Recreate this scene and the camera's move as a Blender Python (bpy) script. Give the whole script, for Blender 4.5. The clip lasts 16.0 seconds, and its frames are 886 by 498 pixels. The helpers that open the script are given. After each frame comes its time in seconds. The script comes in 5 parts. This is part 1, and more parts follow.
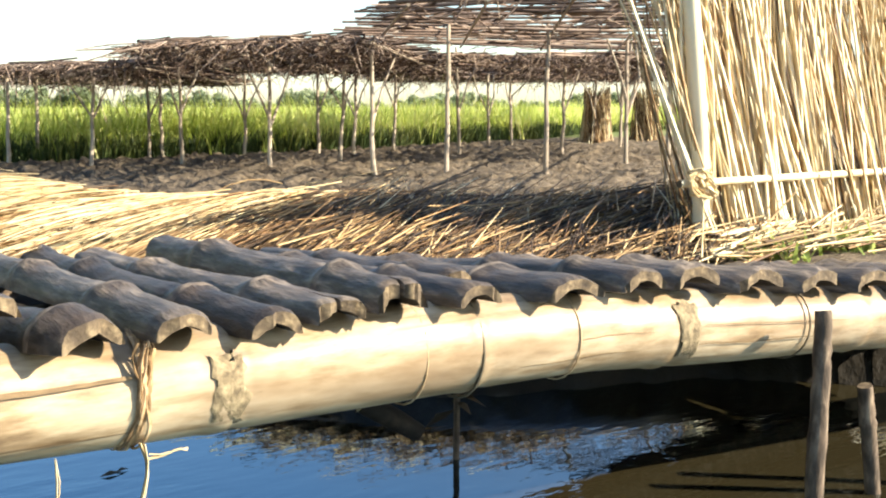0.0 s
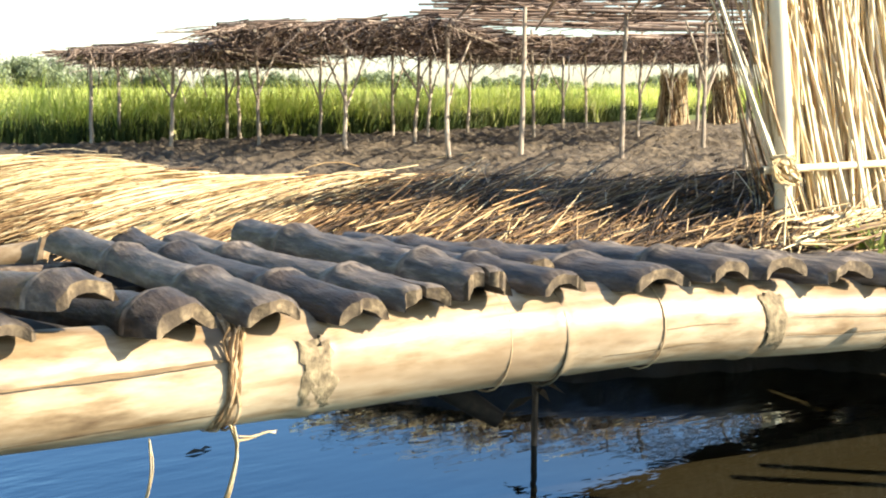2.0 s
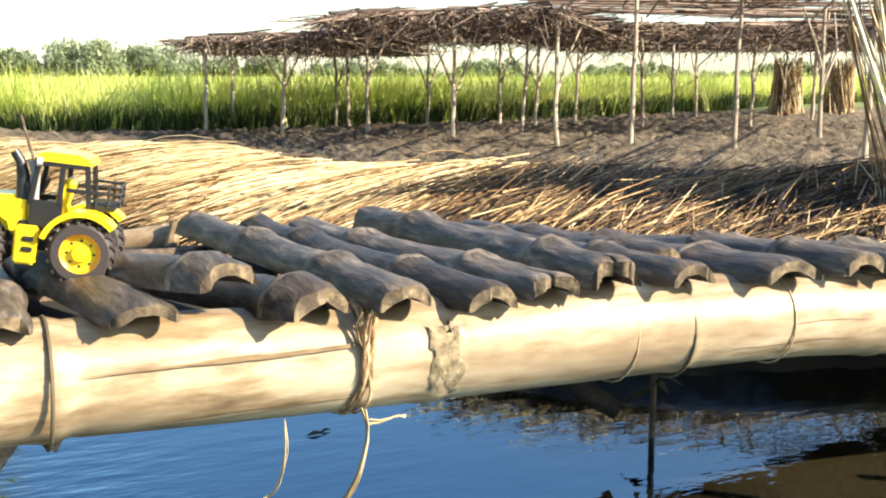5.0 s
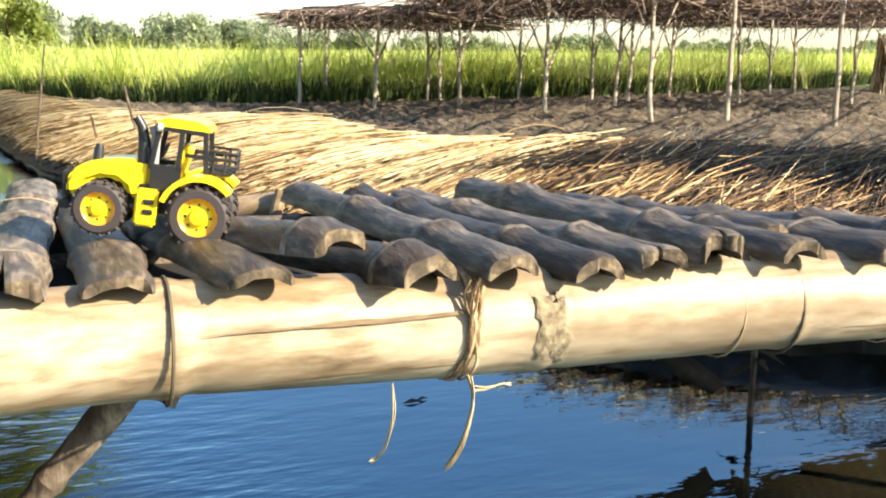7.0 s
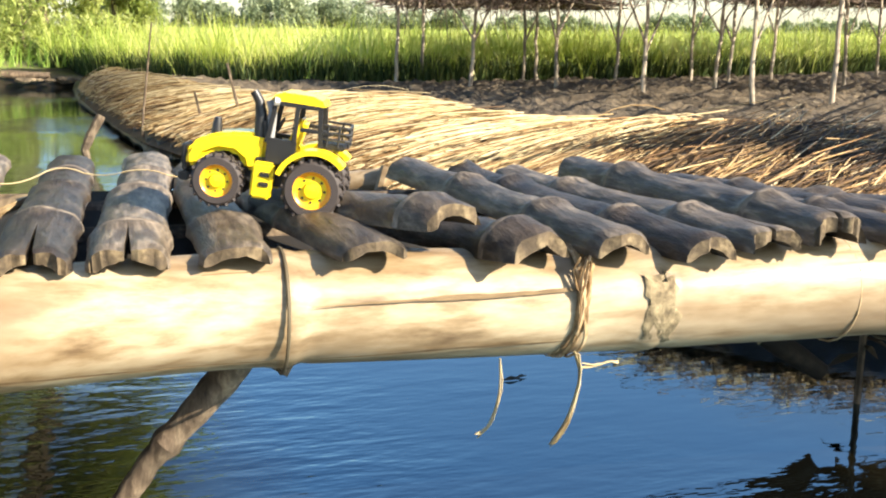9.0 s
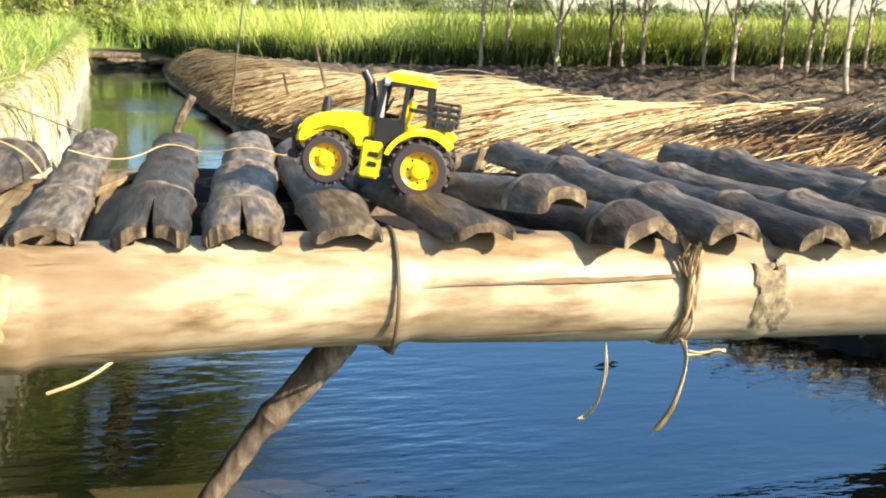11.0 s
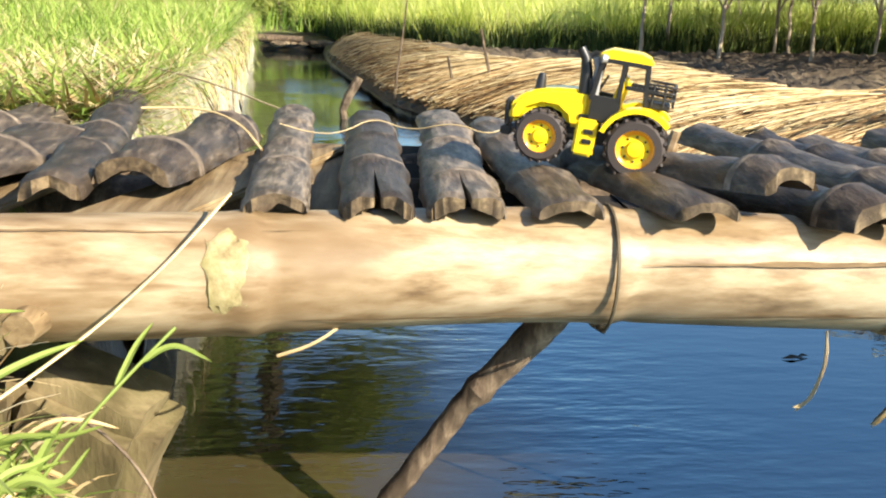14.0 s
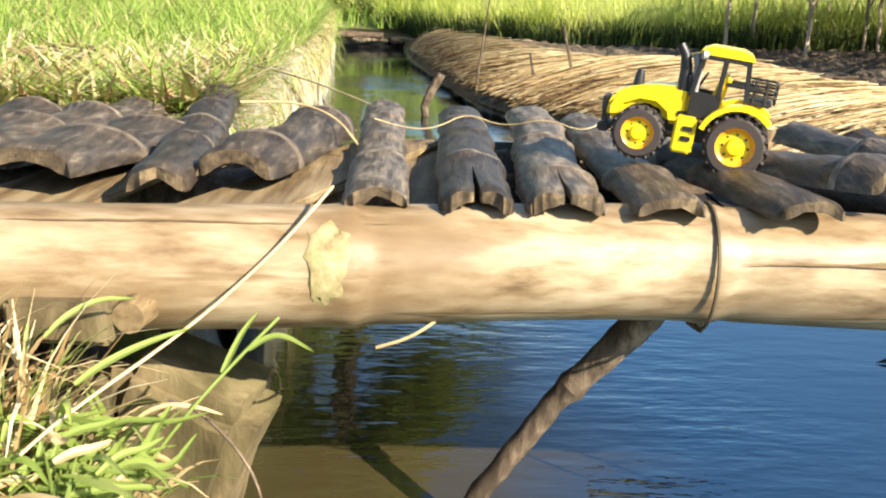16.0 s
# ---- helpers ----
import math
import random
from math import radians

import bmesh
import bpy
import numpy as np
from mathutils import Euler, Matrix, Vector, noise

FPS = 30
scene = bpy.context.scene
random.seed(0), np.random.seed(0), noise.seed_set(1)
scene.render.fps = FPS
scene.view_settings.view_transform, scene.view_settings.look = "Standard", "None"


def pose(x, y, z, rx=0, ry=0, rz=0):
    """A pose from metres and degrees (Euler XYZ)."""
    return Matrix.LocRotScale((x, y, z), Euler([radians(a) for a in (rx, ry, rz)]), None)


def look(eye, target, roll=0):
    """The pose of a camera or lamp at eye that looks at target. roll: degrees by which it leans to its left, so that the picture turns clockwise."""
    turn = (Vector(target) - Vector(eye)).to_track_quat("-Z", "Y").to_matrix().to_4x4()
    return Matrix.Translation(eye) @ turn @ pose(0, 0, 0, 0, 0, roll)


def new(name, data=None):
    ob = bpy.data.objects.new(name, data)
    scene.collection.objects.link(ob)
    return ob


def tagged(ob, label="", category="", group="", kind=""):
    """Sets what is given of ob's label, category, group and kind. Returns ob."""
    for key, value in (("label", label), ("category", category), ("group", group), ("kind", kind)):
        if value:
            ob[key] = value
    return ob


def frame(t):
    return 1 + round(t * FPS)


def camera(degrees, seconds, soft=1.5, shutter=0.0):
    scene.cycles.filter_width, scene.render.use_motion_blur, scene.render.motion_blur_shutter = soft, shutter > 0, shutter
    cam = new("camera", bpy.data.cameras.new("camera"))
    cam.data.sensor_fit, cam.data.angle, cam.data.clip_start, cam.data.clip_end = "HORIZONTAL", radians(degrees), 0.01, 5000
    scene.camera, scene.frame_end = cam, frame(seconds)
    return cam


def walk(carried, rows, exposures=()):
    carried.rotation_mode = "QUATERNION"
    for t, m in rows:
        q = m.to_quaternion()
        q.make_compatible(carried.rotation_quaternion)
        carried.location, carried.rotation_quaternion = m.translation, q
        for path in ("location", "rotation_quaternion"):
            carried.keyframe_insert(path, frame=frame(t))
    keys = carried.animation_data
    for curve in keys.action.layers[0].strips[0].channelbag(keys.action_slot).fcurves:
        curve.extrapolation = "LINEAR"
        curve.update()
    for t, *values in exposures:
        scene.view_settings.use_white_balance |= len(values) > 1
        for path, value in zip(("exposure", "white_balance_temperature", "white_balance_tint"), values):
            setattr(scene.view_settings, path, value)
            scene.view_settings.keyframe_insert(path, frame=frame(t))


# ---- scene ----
cam = camera(43.90, 16.0, soft=2.1)
METRES, EYE, TILT, LEAN, TURN = 1.0, 0.6, -7.35, 0.0, -35.0
ROWS = [
    (0, 0.0001, 0.0000, 0.0001, -0.000, 0.000, 0.000),
    (0.5, -0.0034, -0.0012, 0.0016, 1.475, -0.300, -0.098),
    (1, -0.0086, -0.0007, 0.0045, 2.546, -0.518, -0.399),
    (1.5, -0.0138, -0.0007, 0.0054, 3.198, -0.790, -0.626),
    (2, -0.0165, -0.0031, 0.0071, 3.713, -0.960, -0.608),
    (2.5, -0.0182, -0.0056, 0.0076, 4.311, -1.008, -0.570),
    (3, -0.0208, -0.0052, 0.0082, 4.767, -0.960, -0.510),
    (3.5, -0.0250, -0.0094, 0.0064, 5.953, -1.161, -0.699),
    (4, -0.0329, -0.0101, 0.0073, 7.251, -1.213, -0.817),
    (6.5, -0.0647, -0.0176, 0.0012, 11.947, -2.662, -2.089),
    (7, -0.0692, -0.0241, -0.0012, 13.566, -3.066, -2.217),
    (7.5, -0.0732, -0.0292, -0.0028, 15.317, -3.464, -2.422),
    (8, -0.0770, -0.0313, -0.0027, 16.404, -3.614, -2.316),
    (8.5, -0.0815, -0.0345, -0.0058, 17.258, -4.000, -2.669),
    (9, -0.0867, -0.0377, -0.0067, 18.357, -4.305, -2.991),
    (11.5, -0.1301, -0.0568, -0.0177, 23.959, -5.770, -4.269),
    (12, -0.1447, -0.0668, -0.0233, 25.816, -6.337, -4.574),
    (12.5, -0.1596, -0.0733, -0.0266, 27.539, -6.670, -4.826),
    (13, -0.1697, -0.0788, -0.0283, 28.958, -6.678, -4.846),
    (13.5, -0.1779, -0.0818, -0.0288, 29.727, -6.587, -4.925),
    (14, -0.1845, -0.0832, -0.0293, 30.079, -6.622, -5.011),
    (14.5, -0.1891, -0.0868, -0.0304, 30.774, -6.825, -5.260),
    (15, -0.1949, -0.0900, -0.0306, 31.675, -6.859, -5.375),
    (15.5, -0.1977, -0.0946, -0.0310, 32.682, -6.914, -5.431),
    (16, -0.2016, -0.0994, -0.0331, 34.060, -7.138, -5.438),
]
walk(cam, [(t, pose(0, 0, EYE, TILT, LEAN, TURN) @ pose(METRES * x, METRES * y, METRES * z, 90 + pitch, roll, yaw)) for t, x, y, z, yaw, pitch, roll in ROWS],
     exposures=[(0.0, 1.91), (4.0, 1.88), (9.0, 1.79), (12.0, 1.61), (16.0, 1.50)])

# ---- world and sun ----
SUN_AZ, SUN_EL = 134.0, 29.5  # degrees clockwise from +y, degrees above the horizon
world = bpy.data.worlds.new("sky")
scene.world = world
world.use_nodes = True
sky = world.node_tree.nodes.new("ShaderNodeTexSky")
sky.sky_type = "NISHITA"
sky.sun_disc = False
sky.sun_elevation, sky.sun_rotation = radians(SUN_EL), radians(SUN_AZ)
sky.air_density, sky.dust_density, sky.ozone_density = 1.15, 0.6, 3.3
background = world.node_tree.nodes["Background"]
background.inputs[1].default_value = 0.088
world.node_tree.links.new(sky.outputs[0], background.inputs[0])
sun = new("sun", bpy.data.lights.new("sun", "SUN"))
sun.data.energy, sun.data.angle, sun.data.color = 5.0, radians(0.55), (1.0, 0.90, 0.73)
to_sun = Vector((math.sin(radians(SUN_AZ)) * math.cos(radians(SUN_EL)), math.cos(radians(SUN_AZ)) * math.cos(radians(SUN_EL)), math.sin(radians(SUN_EL))))
sun.matrix_world = look(to_sun * 50, (0, 0, 0))

# ---- materials ----


def material(name):
    m = bpy.data.materials.new(name)
    m.use_nodes = True
    t = m.node_tree
    return m, t, t.nodes["Principled BSDF"], t.nodes.new, t.links.new


def ramp(node, stops):
    els = node.color_ramp.elements
    while len(els) < len(stops):
        els.new(0.5)
    for e, (p, c) in zip(els, stops):
        e.position, e.color = p, (*c, 1)


def surface(name, stops, scale=(1, 1, 1), grain=20.0, patch=3.0, dark=(0.1, 0.08, 0.06), dirt=0.4, rough=0.7, bump=0.3, island=0.0, random_ob=0.0, spec=0.35, detail=6, depth=0.004, cracks=0.0, streaky=0.0):
    """Two scales of noise: a grain that runs by the mapping's scale, and broad patches of dirt; island and random_ob shift the tone piece by piece."""
    m, t, bsdf, node, link = material(name)
    co, mp = node("ShaderNodeTexCoord"), node("ShaderNodeMapping")
    mp.inputs["Scale"].default_value = scale
    link(co.outputs["Object"], mp.inputs[0])
    fine, broad = node("ShaderNodeTexNoise"), node("ShaderNodeTexNoise")
    for n, s, d in ((fine, grain, detail), (broad, patch, 4)):
        n.inputs["Scale"].default_value, n.inputs["Detail"].default_value, n.inputs["Roughness"].default_value = s, d, 0.6
    link(mp.outputs[0], fine.inputs[0])
    if streaky:
        long = node("ShaderNodeMapping")
        long.inputs["Scale"].default_value = (streaky, 1, 1)
        link(co.outputs["Object"], long.inputs[0])
        link(long.outputs[0], broad.inputs[0])
    else:
        link(co.outputs["Object"], broad.inputs[0])
    tone = fine.outputs["Fac"]
    for amount, what, socket in ((island, "ShaderNodeNewGeometry", "Random Per Island"), (random_ob, "ShaderNodeObjectInfo", "Random")):
        if amount:
            src, ma = node(what), node("ShaderNodeMath")
            ma.operation = "MULTIPLY_ADD"
            link(src.outputs[socket], ma.inputs[0])
            ma.inputs[1].default_value = amount
            ad = node("ShaderNodeMath")
            ad.operation = "SUBTRACT"
            link(tone, ma.inputs[2])
            link(ma.outputs[0], ad.inputs[0])
            ad.inputs[1].default_value = amount / 2
            tone = ad.outputs[0]
    cr = node("ShaderNodeValToRGB")
    ramp(cr, stops)
    link(tone, cr.inputs[0])
    br = node("ShaderNodeValToRGB")
    ramp(br, [(0.42, (0, 0, 0)), (0.68, (1, 1, 1))])
    link(broad.outputs["Fac"], br.inputs[0])
    mul = node("ShaderNodeMath")
    mul.operation = "MULTIPLY"
    link(br.outputs[0], mul.inputs[0])
    mul.inputs[1].default_value = dirt
    mix = node("ShaderNodeMix")
    mix.data_type = "RGBA"
    link(mul.outputs[0], mix.inputs[0])
    link(cr.outputs[0], mix.inputs[6])
    mix.inputs[7].default_value = (*dark, 1)
    base = mix.outputs[2]
    if cracks:
        m2, thin, tr, dk = node("ShaderNodeMapping"), node("ShaderNodeTexNoise"), node("ShaderNodeValToRGB"), node("ShaderNodeMix")
        m2.inputs["Scale"].default_value = (1.1, 34, 34)
        link(co.outputs["Object"], m2.inputs[0])
        thin.inputs["Scale"].default_value, thin.inputs["Detail"].default_value = 1.0, 3
        link(m2.outputs[0], thin.inputs[0])
        ramp(tr, [(0.0, (1, 1, 1)), (0.30, (1, 1, 1)), (0.36, (0, 0, 0)), (1.0, (0, 0, 0))])
        link(thin.outputs["Fac"], tr.inputs[0])
        amt = node("ShaderNodeMath")
        amt.operation = "MULTIPLY"
        link(tr.outputs[0], amt.inputs[0])
        amt.inputs[1].default_value = cracks
        dk.data_type = "RGBA"
        link(amt.outputs[0], dk.inputs[0])
        link(base, dk.inputs[6])
        dk.inputs[7].default_value = (0.13, 0.075, 0.03, 1)
        base = dk.outputs[2]
    link(base, bsdf.inputs["Base Color"])
    bsdf.inputs["Roughness"].default_value = rough
    bsdf.inputs["Specular IOR Level"].default_value = spec
    if bump:
        bp = node("ShaderNodeBump")
        bp.inputs["Strength"].default_value, bp.inputs["Distance"].default_value = bump, depth
        link(fine.outputs["Fac"], bp.inputs["Height"])
        link(bp.outputs[0], bsdf.inputs["Normal"])
    return m


def leafy(name, stops, grain=2.0, rough=0.5, glow=0.35):
    """Blades and leaves: tone piece by piece, some light passes through."""
    m, t, bsdf, node, link = material(name)
    geo, co, nz = node("ShaderNodeNewGeometry"), node("ShaderNodeTexCoord"), node("ShaderNodeTexNoise")
    nz.inputs["Scale"].default_value = grain
    link(co.outputs["Object"], nz.inputs[0])
    ma = node("ShaderNodeMath")
    ma.operation = "MULTIPLY_ADD"
    link(geo.outputs["Random Per Island"], ma.inputs[0])
    ma.inputs[1].default_value = 0.6
    link(nz.outputs["Fac"], ma.inputs[2])
    sb = node("ShaderNodeMath")
    sb.operation = "SUBTRACT"
    link(ma.outputs[0], sb.inputs[0])
    sb.inputs[1].default_value = 0.3
    cr = node("ShaderNodeValToRGB")
    ramp(cr, stops)
    link(sb.outputs[0], cr.inputs[0])
    link(cr.outputs[0], bsdf.inputs["Base Color"])
    bsdf.inputs["Roughness"].default_value = rough
    bsdf.inputs["Specular IOR Level"].default_value = 0.3
    tr, mx = node("ShaderNodeBsdfTranslucent"), node("ShaderNodeMixShader")
    link(cr.outputs[0], tr.inputs[0])
    mx.inputs[0].default_value = glow
    link(bsdf.outputs[0], mx.inputs[1])
    link(tr.outputs[0], mx.inputs[2])
    link(mx.outputs[0], t.nodes["Material Output"].inputs[0])
    return m


def plain(name, colour, rough=0.4, metal=0.0, spec=0.5, wear=0.12):
    m, t, bsdf, node, link = material(name)
    co, nz, mix = node("ShaderNodeTexCoord"), node("ShaderNodeTexNoise"), node("ShaderNodeMix")
    nz.inputs["Scale"].default_value, nz.inputs["Detail"].default_value = 60, 4
    link(co.outputs["Object"], nz.inputs[0])
    mix.data_type = "RGBA"
    mix.inputs[6].default_value = (*colour, 1)
    mix.inputs[7].default_value = (*[c * (1 - 2.5 * wear) for c in colour], 1)
    link(nz.outputs["Fac"], mix.inputs[0])
    link(mix.outputs[2], bsdf.inputs["Base Color"])
    bsdf.inputs["Roughness"].default_value, bsdf.inputs["Metallic"].default_value, bsdf.inputs["Specular IOR Level"].default_value = rough, metal, spec
    return m


BEAM = surface("pale_bamboo", [(0.28, (0.10, 0.060, 0.028)), (0.42, (0.235, 0.162, 0.087)), (0.54, (0.34, 0.258, 0.157)), (0.72, (0.455, 0.365, 0.24))], (4.5, 19, 19), 2.6, 9.0, (0.165, 0.105, 0.052), 0.9, 0.45, 0.35, depth=0.002, cracks=0.65, streaky=0.35, detail=9)
SLAT = surface("weathered_bamboo", [(0.26, (0.012, 0.0092, 0.0070)), (0.44, (0.038, 0.0295, 0.022)), (0.58, (0.082, 0.064, 0.046)), (0.78, (0.25, 0.196, 0.140))], (26, 4.5, 26), 3.6, 16.0, (0.11, 0.076, 0.051), 0.28, 0.5, 0.8, random_ob=0.26, depth=0.004, detail=9)
NODE = surface("pale_node_ring", [(0.3, (0.07, 0.053, 0.038)), (0.5, (0.15, 0.115, 0.082)), (0.7, (0.30, 0.235, 0.17))], (1, 1, 1), 60.0, 14.0, (0.09, 0.07, 0.055), 0.5, 0.7, 0.4)
CRACK = surface("crack_stain", [(0.3, (0.10, 0.06, 0.027)), (0.6, (0.19, 0.125, 0.06)), (0.8, (0.27, 0.19, 0.10))], (1, 6, 6), 30.0, 9.0, (0.05, 0.03, 0.015), 0.5, 0.8, 0.3)
CUT = surface("cut_bamboo_end", [(0.28, (0.028, 0.019, 0.011)), (0.5, (0.095, 0.066, 0.036)), (0.75, (0.27, 0.20, 0.11))], (1, 1, 1), 70.0, 14.0, (0.06, 0.043, 0.028), 0.7, 0.85, 0.9)
# Near-black bamboo: shade in the slat hollows and gaps is put into the colour
SHADE_DARK = surface("shade_dark_bamboo", [(0.3, (0.007, 0.005, 0.0035)), (0.55, (0.018, 0.013, 0.0085)), (0.8, (0.045, 0.032, 0.02))], (8, 2, 8), 6.0, 9.0, (0.011, 0.008, 0.0055), 0.5, 0.9, 0.4)
BOARD = surface("old_board", [(0.33, (0.10, 0.062, 0.028)), (0.5, (0.22, 0.15, 0.075)), (0.68, (0.34, 0.26, 0.145))], (20, 1.5, 20), 3.0, 8.0, (0.09, 0.065, 0.032), 0.6, 0.75, 0.5)
STICK = surface("brown_stick_bark", [(0.32, (0.032, 0.021, 0.012)), (0.5, (0.105, 0.072, 0.046)), (0.68, (0.25, 0.185, 0.12))], (9, 9, 3), 7.0, 14.0, (0.05, 0.035, 0.021), 0.65, 0.8, 0.9)
HUSK = surface("old_husk", [(0.32, (0.06, 0.043, 0.023)), (0.5, (0.18, 0.135, 0.075)), (0.68, (0.34, 0.265, 0.15))], (1, 1, 1), 70.0, 14.0, (0.06, 0.048, 0.025), 0.5, 0.85, 0.8)
MOSS = surface("mossy_sheath", [(0.3, (0.14, 0.10, 0.045)), (0.5, (0.27, 0.215, 0.105)), (0.7, (0.39, 0.32, 0.18))], (1, 1, 1), 60.0, 20.0, (0.20, 0.19, 0.06), 0.6, 0.8, 0.6)
FIBRE = surface("dry_fibre", [(0.25, (0.11, 0.062, 0.024)), (0.5, (0.30, 0.19, 0.088)), (0.75, (0.56, 0.41, 0.24))], (1, 1, 1), 50.0, 12.0, (0.18, 0.11, 0.05), 0.5, 0.85, 0.4, random_ob=0.4)
WIRE = plain("dark_wire", (0.12, 0.09, 0.05), 0.6, 0.3)
STRAW = surface("pale_reed", [(0.15, (0.20, 0.125, 0.05)), (0.40, (0.43, 0.315, 0.145)), (0.62, (0.60, 0.475, 0.255)), (0.9, (0.70, 0.585, 0.36))], (1, 1, 1), 14.0, 1.3, (0.34, 0.225, 0.105), 0.4, 0.55, 0.0, island=0.9)
STRAW_BROWN = surface("brown_reed", [(0.15, (0.035, 0.018, 0.007)), (0.42, (0.125, 0.064, 0.023)), (0.66, (0.30, 0.170, 0.064)), (0.9, (0.54, 0.37, 0.18))], (1, 1, 1), 14.0, 1.6, (0.10, 0.052, 0.022), 0.45, 0.6, 0.0, island=0.95)
DARK_REED = surface("dark_reed", [(0.15, (0.012, 0.007, 0.003)), (0.45, (0.045, 0.024, 0.009)), (0.7, (0.11, 0.062, 0.023)), (0.92, (0.30, 0.19, 0.08))], (1, 1, 1), 14.0, 1.6, (0.035, 0.02, 0.009), 0.45, 0.55, 0.0, island=0.95)
# Brighter copy of STRAW: the fence's full sun is put into the colour
BRIGHT_REED = surface("bright_reed", [(0.15, (0.26, 0.165, 0.07)), (0.38, (0.50, 0.375, 0.18)), (0.62, (0.64, 0.52, 0.30)), (0.9, (0.73, 0.64, 0.43))], (1, 1, 1), 14.0, 1.3, (0.45, 0.30, 0.13), 0.3, 0.5, 0.0, island=0.9)
UNDER = surface("rotting_straw", [(0.3, (0.03, 0.02, 0.01)), (0.6, (0.10, 0.065, 0.03)), (0.85, (0.2, 0.14, 0.07))], (1, 1, 1), 25.0, 3.0, (0.03, 0.02, 0.012), 0.6, 0.9, 0.6)
SOIL = surface("dry_clods", [(0.32, (0.024, 0.017, 0.010)), (0.5, (0.090, 0.066, 0.040)), (0.68, (0.20, 0.153, 0.096))], (1, 1, 1), 9.0, 0.8, (0.14, 0.108, 0.074), 0.5, 0.95, 1.0, depth=0.05, detail=9)
MUD = surface("wet_mud", [(0.3, (0.009, 0.007, 0.004)), (0.6, (0.022, 0.0165, 0.0095)), (0.85, (0.042, 0.032, 0.019))], (1, 1, 1), 9.0, 1.5, (0.018, 0.014, 0.008), 0.5, 0.45, 0.6, depth=0.02)
TURF = surface("turf_soil", [(0.3, (0.05, 0.06, 0.015)), (0.6, (0.12, 0.15, 0.03)), (0.85, (0.24, 0.23, 0.08))], (1, 1, 1), 9.0, 1.0, (0.20, 0.15, 0.07), 0.5, 0.95, 0.5, depth=0.02)
WALLM = surface("pale_rubble", [(0.25, (0.19, 0.155, 0.10)), (0.5, (0.46, 0.40, 0.29)), (0.8, (0.68, 0.62, 0.49))], (1, 1, 0.5), 9.0, 2.5, (0.14, 0.13, 0.05), 0.5, 0.9, 0.9, depth=0.02)
STONE = surface("damp_concrete", [(0.33, (0.045, 0.030, 0.013)), (0.5, (0.125, 0.092, 0.045)), (0.68, (0.24, 0.185, 0.10))], (1, 1, 0.4), 18.0, 4.0, (0.07, 0.07, 0.02), 0.65, 0.85, 1.0, depth=0.008)
POLE = surface("bare_pole", [(0.3, (0.24, 0.19, 0.135)), (0.5, (0.37, 0.30, 0.22)), (0.7, (0.50, 0.42, 0.32))], (6, 6, 1), 8.0, 2.0, (0.18, 0.14, 0.10), 0.4, 0.8, 0.3, random_ob=0.2)
THATCH = surface("dry_stalk_roof", [(0.15, (0.045, 0.030, 0.022)), (0.45, (0.125, 0.085, 0.062)), (0.7, (0.25, 0.172, 0.125)), (0.95, (0.42, 0.33, 0.25))], (1, 1, 1), 8.0, 1.0, (0.10, 0.065, 0.04), 0.4, 0.85, 0.0, island=0.9)
# Blade tones lifted above real leaf colour, so sunlit brightness is partly painted
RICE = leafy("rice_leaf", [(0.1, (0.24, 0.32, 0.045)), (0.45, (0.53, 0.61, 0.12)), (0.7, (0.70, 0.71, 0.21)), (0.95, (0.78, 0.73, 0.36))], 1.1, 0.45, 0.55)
# Darker green for stems: shade at the stand's foot is put into the colour
RICE_SHADE = leafy("rice_stem_shade", [(0.1, (0.02, 0.035, 0.01)), (0.5, (0.05, 0.08, 0.018)), (0.9, (0.14, 0.15, 0.045))], 1.1, 0.6, 0.2)
GRASS = leafy("grass_blade", [(0.1, (0.13, 0.22, 0.03)), (0.45, (0.31, 0.44, 0.075)), (0.7, (0.47, 0.55, 0.14)), (0.95, (0.64, 0.60, 0.27))], 1.8, 0.5, 0.4)
CANE = leafy("broad_leaf", [(0.1, (0.14, 0.21, 0.04)), (0.5, (0.32, 0.40, 0.10)), (0.9, (0.58, 0.58, 0.24))], 6.0, 0.4, 0.45)
# Paled greens: distance haze is put into the leaf colour
TREE = leafy("hazed_tree_leaf", [(0.1, (0.15, 0.19, 0.10)), (0.5, (0.26, 0.31, 0.17)), (0.9, (0.38, 0.41, 0.24))], 0.25, 0.6, 0.4)
BUSH = leafy("bush_leaf", [(0.1, (0.16, 0.21, 0.04)), (0.5, (0.38, 0.43, 0.11)), (0.9, (0.54, 0.55, 0.20))], 0.8, 0.6, 0.5)
YELLOW = plain("yellow_plastic", (0.86, 0.62, 0.012), 0.28, wear=0.04)
BLACK = plain("black_plastic", (0.018, 0.017, 0.017), 0.4)
RUBBER = plain("tyre_rubber", (0.045, 0.034, 0.03), 0.7)
ORANGE = plain("orange_plastic", (0.88, 0.37, 0.012), 0.3, wear=0.05)
GREY = plain("grey_plastic", (0.30, 0.29, 0.28), 0.4)


